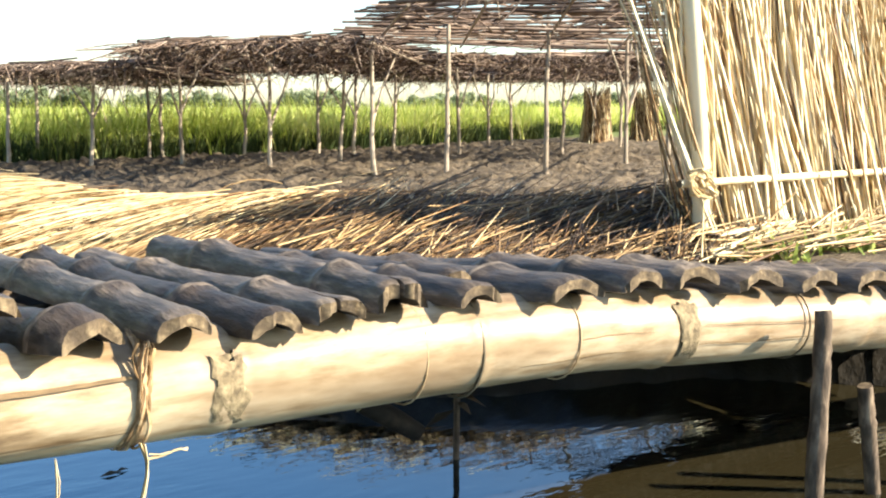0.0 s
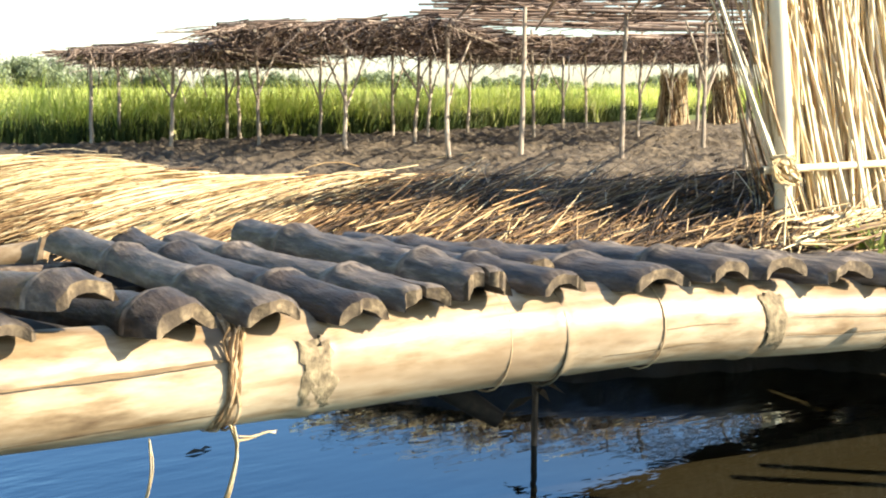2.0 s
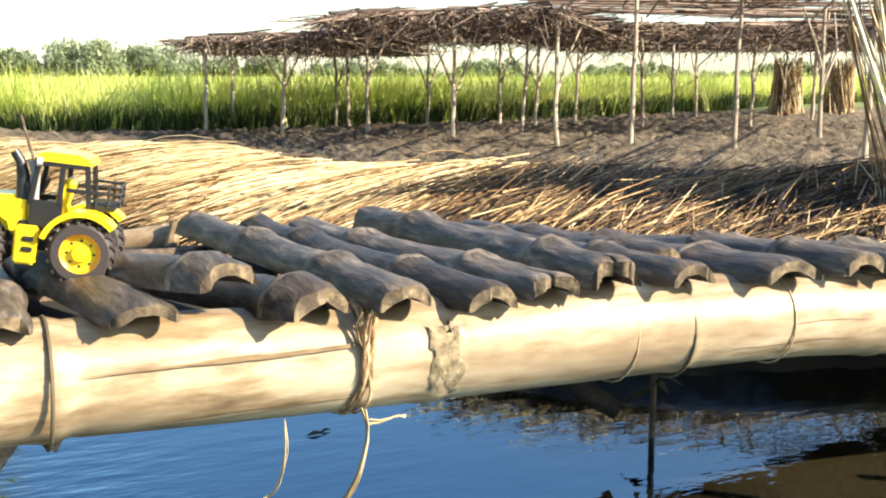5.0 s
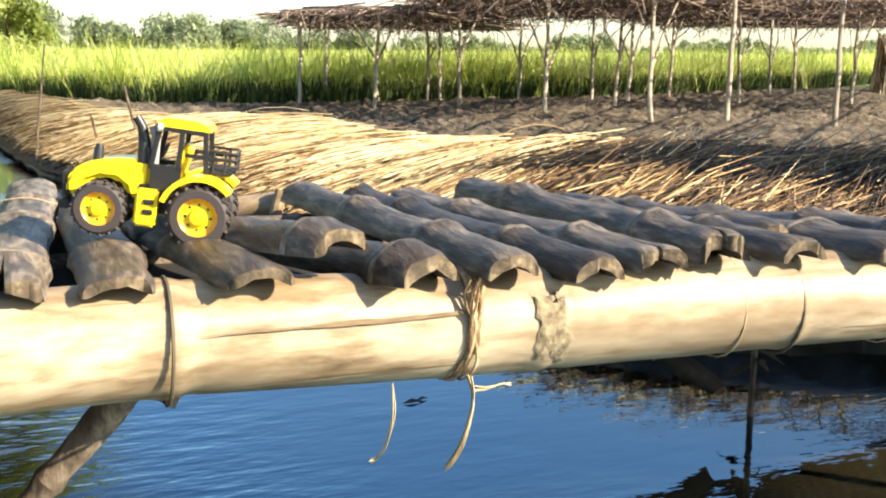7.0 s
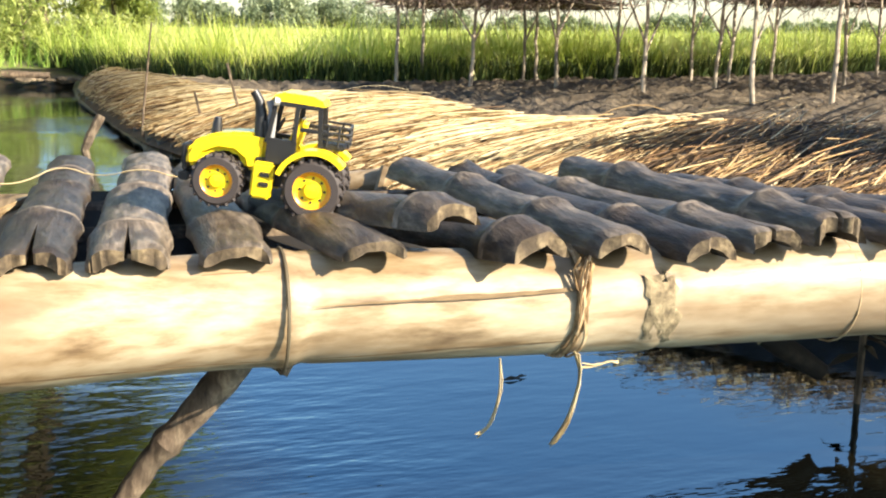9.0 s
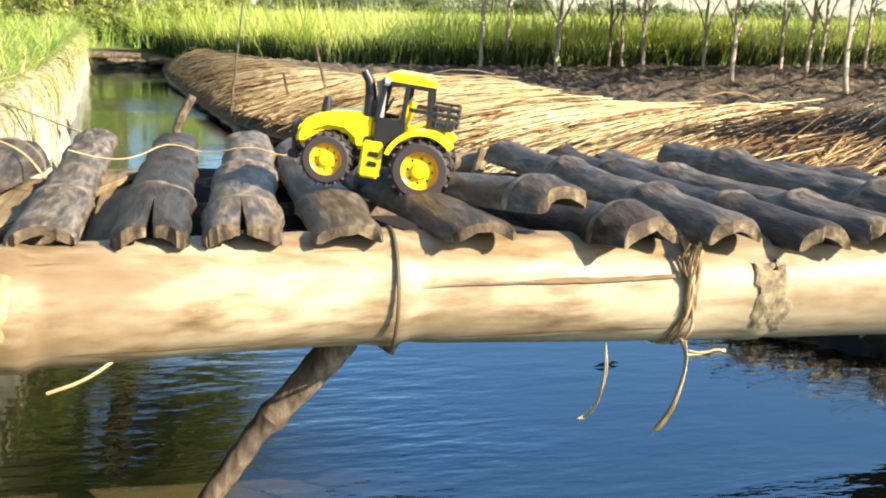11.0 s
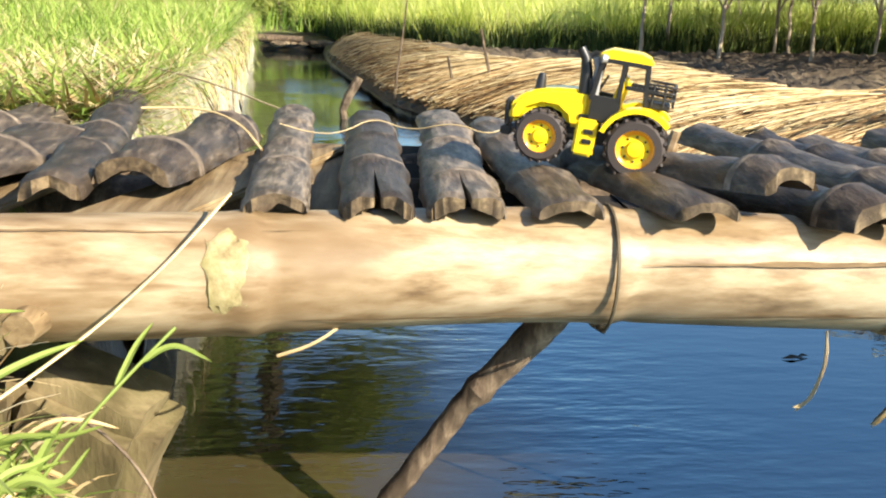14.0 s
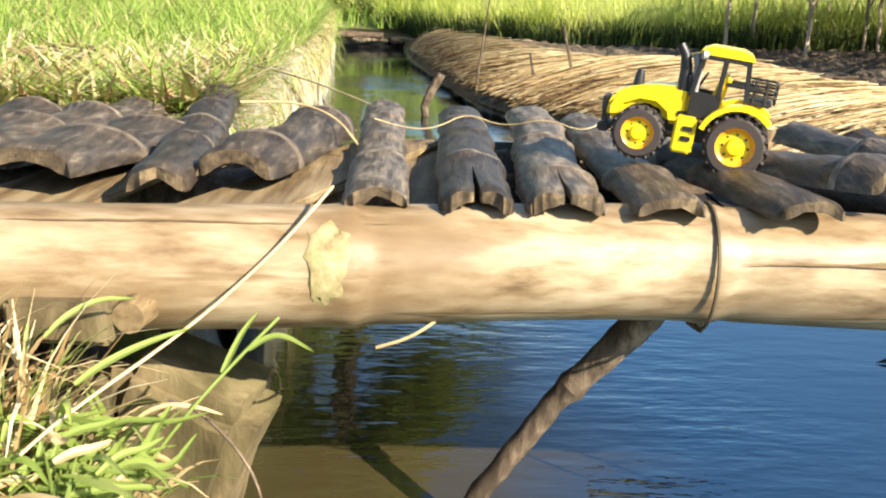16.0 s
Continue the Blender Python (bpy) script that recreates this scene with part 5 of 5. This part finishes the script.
# weed behind the bridge, standing in the water
weed = thing("water_weed", "dark leafy weed standing in the shaded water", "weed")
part("stem", Shape().tube([(1.15, 1.60, -0.1), (1.152, 1.60, 0.1), (1.15, 1.605, 0.26)], [0.006, 0.006, 0.004], 7), [STICK], weed)
q, sh = random.Random(5), Shape()
for k in range(12):
    z, a, ln = q.uniform(0.045, 0.16), q.uniform(0, 6.28), q.uniform(0.03, 0.065)
    d, s = Vector((math.cos(a), math.sin(a), -0.3)), Vector((-math.sin(a), math.cos(a), 0))
    p = Vector((1.151, 1.601, z))
    sh.add([p, p + d * ln * 0.5 + s * ln * 0.3, p + d * ln + Vector((0, 0, -0.01)), p + d * ln * 0.5 - s * ln * 0.3, p + d * ln * 0.5 + Vector((0, 0, 0.006))], [(0, 1, 4), (1, 2, 4), (2, 3, 4), (3, 0, 4)])
part("leaf", sh, [UNDER], weed)

# ---- near bank at the left ----
abut = thing("abutment", "rough damp concrete block bearing the beam's end", "abutment")
part("block", Shape().box(pose(-0.555, 1.02, 0.280, 2, 1, -3), 0.10, 0.07, 0.040, 0.005), [STONE], abut)
part("block", Shape().box(pose(-0.705, 1.02, 0.272, 1, -1, 3), 0.18, 0.08, 0.050, 0.006), [STONE], abut)
part("sill", Shape().box(pose(-0.74, 1.09, 0.17, 0, 0, -2), 0.34, 0.20, 0.12, 0.012), [MUD], abut)
part("pole_end", Shape().tube([(-0.492, 0.985, 0.286), (-0.488, 1.01, 0.288), (-0.482, 1.06, 0.286)], [0.0155, 0.0165, 0.016], 12), [BOARD], abut)


def slab(m, sx, sy, sz, seed, label):
    """A broken stone block with an uneven face."""
    bm = bmesh.new()
    bmesh.ops.create_cube(bm, size=1, matrix=Matrix.Diagonal((sx, sy, sz, 1)))
    bmesh.ops.bevel(bm, geom=bm.edges[:], offset=0.15 * min(sx, sy, sz), segments=2, affect="EDGES")
    bmesh.ops.subdivide_edges(bm, edges=bm.edges[:], cuts=5, use_grid_fill=True)
    for v in bm.verts:
        p = v.co * 9 + Vector((seed, seed, 0))
        v.co += Vector((noise.noise(p), noise.noise(p + Vector((7, 0, 0))), noise.noise(p + Vector((0, 9, 0))))) * 0.016 + Vector((noise.noise(p * 4), noise.noise(p * 4.3), noise.noise(p * 3.7))) * 0.005
    bm.verts.index_update()
    sh = Shape().add([m @ v.co for v in bm.verts], [[v.index for v in f.verts] for f in bm.faces])
    bm.free()
    lone("bank_stone", sh, [STONE], label, "stone", "stones at the beam's end")


slab(pose(-0.505, 1.185, 0.055, 4, 22, -6), 0.155, 0.15, 0.26, 3, "broken brown mossy slab sloping into the water")
slab(pose(-0.63, 1.10, 0.07, -6, 6, 10), 0.17, 0.16, 0.28, 5, "weathered damp stone beside the slab")
slab(pose(-0.64, 1.46, 0.0, 6, 8, 30), 0.16, 0.30, 0.24, 8, "dark damp stone under the bridge")


def weeds_near():
    g = thing("near_weeds", "fresh green grass blades growing beside the beam", "grass")
    n = 900
    x = -0.47 - 0.33 * nrg.random(n) ** 0.8
    y = nrg.uniform(0.80, 1.0, n)
    me = ribbons("blades", np.c_[x, y, 0.06 + 0.10 * nrg.random(n) - 0.35 * np.clip(x + 0.56, 0, 1)], nrg.normal(0.2, 1.5, n), nrg.uniform(0.04, 0.14, n), nrg.uniform(0.003, 0.011, n), nrg.uniform(0, 0.8, n), nrg.uniform(0.4, 1.9, n), [CANE, STRAW], 5, (nrg.random(n) < 0.3).astype(int))
    ob = new("blades", me)
    ob.parent, ob["kind"] = g, "stuff"
    n = 420
    x = nrg.uniform(-0.70, -0.555, n)
    me = ribbons("dry_blades", np.c_[x, nrg.uniform(0.90, 0.97, n), nrg.uniform(0.10, 0.22, n)], nrg.normal(0.5, 1.3, n), nrg.uniform(0.05, 0.17, n), nrg.uniform(0.003, 0.008, n), nrg.uniform(0, 0.7, n), nrg.uniform(0.2, 1.6, n), [BRIGHT_REED, STRAW, CANE], 4, nrg.choice([0, 1, 2], n, p=[0.4, 0.3, 0.3]))
    ob = new("dry_blades", me)
    ob.parent, ob["kind"] = g, "stuff"
    part("stem", Shape().tube(soft_line([(-0.545, 0.85, 0.212), (-0.517, 0.88, 0.235), (-0.438, 0.985, 0.277), (-0.373, 1.010, 0.334), (-0.335, 1.030, 0.374), (-0.315, 1.07, 0.395)]), 0.0017, 7), [STRAW], g, "dry straw-coloured stem leaning on the beam")
    part("stem", Shape().tube(soft_line([(-0.485, 0.89, 0.145), (-0.461, 0.90, 0.177), (-0.425, 0.92, 0.224), (-0.389, 0.945, 0.261), (-0.354, 0.97, 0.294)]), 0.0017, 7), [CANE], g)

    def blade(line, width, mat=CANE):
        """One long leaf with a raised midrib along a line."""
        pts = [Vector(p) for p in soft_line(line)]
        sh, n = Shape(), len(pts)
        for i, p in enumerate(pts):
            d = (pts[min(i + 1, n - 1)] - pts[max(i - 1, 0)]).normalized()
            s = d.cross(Vector((0.25, -0.8, 0.55))).normalized() * width * 0.36 * (0.03 + math.sin(math.pi * (0.16 + 0.84 * i / (n - 1))) ** 0.85)
            sh.v += [tuple(p - s), tuple(p + Vector((0, 0.0012, -0.0012))), tuple(p + s)]
        for i in range(n - 1):
            for k in (0, 1):
                sh.f.append((3 * i + k, 3 * i + k + 1, 3 * i + k + 4, 3 * i + k + 3))
                sh.m.append(0)
        part("leaf", sh, [mat], g)

    blade([(-0.400, 0.940, 0.252), (-0.393, 0.945, 0.267), (-0.383, 0.95, 0.287), (-0.370, 0.955, 0.303)], 0.007)
    blade([(-0.378, 0.95, 0.270), (-0.362, 0.955, 0.281), (-0.347, 0.955, 0.283), (-0.322, 0.96, 0.266)], 0.007)
    blade([(-0.52, 0.915, 0.248), (-0.500, 0.93, 0.262), (-0.468, 0.95, 0.275), (-0.434, 0.975, 0.281)], 0.009)
    blade([(-0.545, 0.92, 0.288), (-0.529, 0.93, 0.305), (-0.505, 0.945, 0.316), (-0.478, 0.96, 0.312)], 0.007)
    blade([(-0.475, 0.89, 0.155), (-0.46, 0.895, 0.19), (-0.450, 0.90, 0.215), (-0.436, 0.905, 0.235)], 0.011)
    blade([(-0.490, 0.87, 0.150), (-0.485, 0.875, 0.185), (-0.478, 0.88, 0.205), (-0.472, 0.88, 0.212)], 0.012)
    q = random.Random(17)
    for k in range(95):
        x, y, z = q.uniform(-0.60, -0.475), q.uniform(0.84, 0.93), q.uniform(0.135, 0.215)
        a, ln, up = q.uniform(-2.4, 1.6), q.uniform(0.04, 0.10), q.uniform(0.1, 1.3)
        blade([(x + math.cos(a) * ln * f, y + math.sin(a) * ln * f * 0.6, z + ln * (up * f - 0.75 * up * f * f * q.uniform(0.6, 1.6))) for f in (0, 0.35, 0.7, 1)], q.uniform(0.005, 0.011), CANE if q.random() < 0.74 else STRAW)
    part("dry_stalk", Shape().tube(soft_line([(-0.665, 0.93, 0.12), (-0.655, 0.95, 0.24), (-0.640, 0.965, 0.34), (-0.632, 0.97, 0.40)]), 0.0055, 7), [STRAW_BROWN], g, "brown dry stalk upright before the beam")
    part("dry_stalk", Shape().tube(soft_line([(-0.69, 0.93, 0.12), (-0.665, 0.95, 0.25), (-0.67, 0.965, 0.36)]), 0.0028, 7), [STRAW_BROWN], g)
    part("runner", Shape().tube(soft_line([(-0.45, 0.95, 0.222), (-0.425, 0.95, 0.214), (-0.392, 0.95, 0.181), (-0.368, 0.95, 0.136), (-0.36, 0.96, 0.04), (-0.36, 0.97, -0.06)]), 0.0016, 6), [STICK], g)
    part("twig", Shape().tube(soft_line([(-0.271, 1.04, 0.244), (-0.236, 1.05, 0.252), (-0.205, 1.075, 0.268)]), 0.0016, 6), [STRAW], g)


weeds_near()

def weed_clump(x, y, n, height, name, label, seed):
    q = np.random.default_rng(seed)
    base = np.c_[q.normal(x, 0.05, n), q.normal(y, 0.04, n), np.zeros(n)]
    base[:, 2] = ground_height(base[:, 0], base[:, 1]) - 0.005
    me = ribbons(name, base, q.uniform(0, 6.28, n), q.uniform(0.4, 1.0, n) * height, q.uniform(0.006, 0.016, n), q.uniform(0.1, 0.9, n), q.uniform(0.3, 1.4, n), [CANE], 4)
    tagged(new(name, me), label, "weeds", "weeds on the banks")


weed_clump(2.60, 2.02, 60, 0.13, "weed_clump", "fresh green weeds among the fallen reeds", 3)
weed_clump(2.95, 2.05, 110, 0.13, "weed_clump", "fresh green weeds among the fallen reeds", 4)
weed_clump(3.25, 2.0, 90, 0.12, "weed_clump", "fresh green weeds among the fallen reeds", 5)
weed_clump(1.55, 0.985, 16, 0.06, "weed_clump", "small green sprout beside a stake", 6)
sh = Shape()
for k, (px, py, ln) in enumerate([(0.597, 1.874, 0.022), (0.62, 1.885, 0.012)]):
    sh.add([(px - ln, py, -0.0445), (px - 0.3 * ln, py - 0.4 * ln, -0.042), (px + ln, py + 0.1 * ln, -0.0435), (px, py + 0.5 * ln, -0.040)], [(0, 1, 2, 3)])
lone("floating_leaf", sh, [UNDER], "dark dead leaf floating on the water", "leaf")

# ---- toy tractor ----
def toy_tractor(m):
    t = thing("toy_tractor", "yellow and black plastic toy tractor standing on the slats", "toy tractor")

    def wheel(x, y, r, w_):
        sh = Shape()
        prof = [(0.62 * r, -0.5), (0.86 * r, -0.5), (0.95 * r, -0.38), (0.97 * r, 0), (0.95 * r, 0.38), (0.86 * r, 0.5), (0.62 * r, 0.5)]
        n = 36
        vs = [(x + rr * math.cos(2 * math.pi * k / n), y + o * w_, r + rr * math.sin(2 * math.pi * k / n)) for k in range(n) for rr, o in prof]
        p = len(prof)
        sh.add(vs, [(k * p + j, k * p + (j + 1) % p, ((k + 1) % n) * p + (j + 1) % p, ((k + 1) % n) * p + j) for k in range(n) for j in range(p)])
        tyre = part("wheel", sh, [RUBBER], t, "black treaded tyre", angle=30)
        sh, lugs = Shape(), 18
        for k in range(lugs):
            for sgn in (-1, 1):
                a = 2 * math.pi * (k + 0.25 * sgn) / lugs
                mm = Matrix.Translation((x, y + sgn * w_ * 0.24, r)) @ Matrix.Rotation(-a, 4, "Y") @ Matrix.Translation((r * 0.97, 0, 0)) @ Matrix.Rotation(sgn * 0.5, 4, "X")
                sh.box(mm, r * 0.10, w_ * 0.52, r * 0.11, 0.0006)
        part("tread", sh, [RUBBER], tyre)["kind"] = "stuff"
        for sgn in (-1, 1):
            rim = Shape()
            ring = [(0.66 * r, 0.50), (0.65 * r, 0.42), (0.59 * r, 0.33), (0.47 * r, 0.27), (0.30 * r, 0.30), (0.24 * r, 0.42), (0.0001, 0.45)]
            vs = [(x + rr * math.cos(2 * math.pi * k / 28), y + sgn * o * w_, r + rr * math.sin(2 * math.pi * k / 28)) for k in range(28) for rr, o in ring]
            p2 = len(ring)
            fs = [(k * p2 + j, k * p2 + j + 1, ((k + 1) % 28) * p2 + j + 1, ((k + 1) % 28) * p2 + j) for k in range(28) for j in range(p2 - 1)]
            rim.add(vs, fs if sgn > 0 else [tuple(reversed(f)) for f in fs])
            for j in range(len(rim.m)):
                rim.m[j] = 1 if j % (p2 - 1) >= 3 else 0
            part("rim", rim, [ORANGE, YELLOW], tyre, "yellow dished rim with an orange edge")
            holes = Shape()
            for k in range(8):
                a = 2 * math.pi * k / 8
                holes.tube([(x + 0.40 * r * math.cos(a), y + sgn * 0.25 * w_, r + 0.40 * r * math.sin(a)), (x + 0.40 * r * math.cos(a), y + sgn * 0.30 * w_, r + 0.40 * r * math.sin(a))], 0.045 * r, 8)
            part("rim_bolt", holes, [BLACK], tyre)

    for sy in (-1, 1):
        wheel(-0.058, sy * 0.043, 0.032, 0.026)
        wheel(0.058, sy * 0.045, 0.0375, 0.032)
    hood = [(-0.102, 0.040), (-0.104, 0.056), (-0.098, 0.070), (-0.082, 0.082), (-0.055, 0.090), (-0.020, 0.094), (-0.006, 0.094), (-0.006, 0.048), (-0.030, 0.046), (-0.034, 0.058), (-0.046, 0.066), (-0.064, 0.066), (-0.080, 0.058), (-0.086, 0.044)]
    bm = bmesh.new()
    f = bm.faces.new([bm.verts.new((x, -0.028, z)) for x, z in hood])
    ex = bmesh.ops.extrude_face_region(bm, geom=[f])
    bmesh.ops.translate(bm, verts=[v for v in ex["geom"] if isinstance(v, bmesh.types.BMVert)], vec=(0, 0.056, 0))
    bmesh.ops.recalc_face_normals(bm, faces=bm.faces[:])
    bmesh.ops.bevel(bm, geom=bm.edges[:], offset=0.005, segments=3, affect="EDGES", clamp_overlap=True)
    bm.verts.index_update()
    sh = Shape().add([v.co for v in bm.verts], [[v.index for v in f.verts] for f in bm.faces])
    bm.free()
    part("hood", sh, [YELLOW], t, "glossy yellow rounded hood")
    part("chassis", Shape().box(pose(-0.01, 0, 0.040), 0.17, 0.036, 0.022, 0.004).box(pose(-0.056, 0, 0.030), 0.012, 0.07, 0.012, 0.002).box(pose(0.058, 0, 0.041), 0.016, 0.08, 0.016, 0.002), [BLACK], t)
    part("grille", Shape().box(pose(-0.106, 0, 0.050, 0, -6, 0), 0.006, 0.044, 0.034, 0.002).box(pose(-0.104, 0, 0.028), 0.014, 0.050, 0.012, 0.002), [BLACK], t, "black front grille and bumper")
    part("front_cap", Shape().tube([(-0.072, -0.008, 0.082), (-0.072, -0.008, 0.096), (-0.072, -0.008, 0.104)], [0.007, 0.006, 0.004], 12), [BLACK], t)
    part("exhaust", Shape().tube([(-0.016, -0.020, 0.088), (-0.018, -0.020, 0.116), (-0.022, -0.020, 0.132), (-0.030, -0.020, 0.143)], [0.008, 0.0075, 0.006, 0.0055], 12), [BLACK], t, "black upright exhaust")
    part("exhaust", Shape().tube([(-0.004, -0.024, 0.085), (-0.004, -0.024, 0.122), (-0.009, -0.024, 0.135)], [0.006, 0.0055, 0.005], 10), [GREY], t)
    # cab
    cab = Shape()
    for sy in (-1, 1):
        for a, b in (((-0.006, 0.086), (0.000, 0.136)), ((0.026, 0.088), (0.027, 0.136)), ((0.060, 0.080), (0.054, 0.136))):
            cab.box(Matrix.Translation(((a[0] + b[0]) / 2, sy * 0.031, (a[1] + b[1]) / 2)) @ Matrix.Rotation(math.atan2(b[0] - a[0], b[1] - a[1]), 4, "Y"), 0.006, 0.005, 0.054, 0.001)
        cab.box(pose(0.027, sy * 0.031, 0.135), 0.060, 0.005, 0.007, 0.001)
        cab.box(pose(0.012, sy * 0.031, 0.075), 0.036, 0.005, 0.032, 0.001)
        cab.box(pose(0.052, sy * 0.031, 0.106), 0.040, 0.004, 0.005, 0.001)
    cab.box(pose(-0.010, 0, 0.100, 0, -8, 0), 0.004, 0.060, 0.020, 0.001).box(pose(0.020, 0, 0.062), 0.075, 0.060, 0.006, 0.001)
    part("cab_frame", cab, [BLACK], t, "black open cab frame")
    rack = Shape().box(pose(0.074, 0, 0.090), 0.030, 0.058, 0.008, 0.002)
    for z in (0.099, 0.107, 0.115):
        rack.tube([(0.060, -0.029, z), (0.088, -0.029, z), (0.092, -0.025, z), (0.092, 0.025, z), (0.088, 0.029, z), (0.060, 0.029, z)], 0.0018, 6)
    for x, y in ((0.066, -0.029), (0.080, -0.029), (0.092, -0.018), (0.092, 0.018), (0.080, 0.029)):
        rack.tube([(x, y, 0.090), (x, y, 0.117)], 0.0018, 6)
    part("rear_rack", rack, [BLACK], t, "black tubular rack behind the cab")
    roof = Shape()
    roof.prism([(-0.006, 0.137), (-0.003, 0.143), (0.008, 0.148), (0.044, 0.148), (0.055, 0.144), (0.060, 0.137)], -0.034, 0.034)
    part("roof", roof, [YELLOW], t, "yellow cab roof", smooth=False)
    part("seat", Shape().box(pose(0.018, 0, 0.080), 0.030, 0.040, 0.014, 0.004).box(pose(0.028, 0, 0.098, 0, 14, 0), 0.014, 0.040, 0.040, 0.005), [YELLOW], t, "yellow moulded seat")
    for sy in (-1, 1):
        part("work_lamp", Shape().tube([(0.004, sy * 0.036, 0.136), (-0.002, sy * 0.038, 0.136)], [0.005, 0.006], 10), [GREY], t)
    part("steering_wheel", Shape().tube([(0.004 + 0.004 * math.sin(a), 0.011 * math.cos(a), 0.104 + 0.010 * math.sin(a)) for a in np.linspace(0, 2 * math.pi, 17)], 0.0015, 6).tube([(-0.008, 0, 0.088), (0.004, 0, 0.104)], 0.0015, 6), [BLACK], t)
    for sy in (-1, 1):
        fen = Shape()
        out = [(0.058 + (0.042 + e) * math.cos(a), 0.0385 + (0.042 + e) * math.sin(a)) for e, rng_ in ((0.006, np.linspace(2.85, 0.75, 14)), (0.0, np.linspace(0.75, 2.85, 14))) for a in rng_]
        fen.prism(out, sy * 0.028, sy * 0.062)
        part("fender", fen, [YELLOW], t, "yellow arched rear fender", smooth=False)
        st = Shape().box(pose(-0.004, sy * 0.046, 0.040), 0.026, 0.018, 0.044, 0.003)
        step = part("step", st, [YELLOW], t)
        part("tread", Shape().box(pose(-0.001, sy * 0.0555, 0.036), 0.012, 0.003, 0.006, 0.001).box(pose(-0.001, sy * 0.0555, 0.048), 0.012, 0.003, 0.006, 0.001), [BLACK], step)
    t.matrix_world = m
    return t


toy_tractor(pose(0.072, 1.300, 0.392, 0, 8, -16) @ Matrix.Scale(0.93, 4))
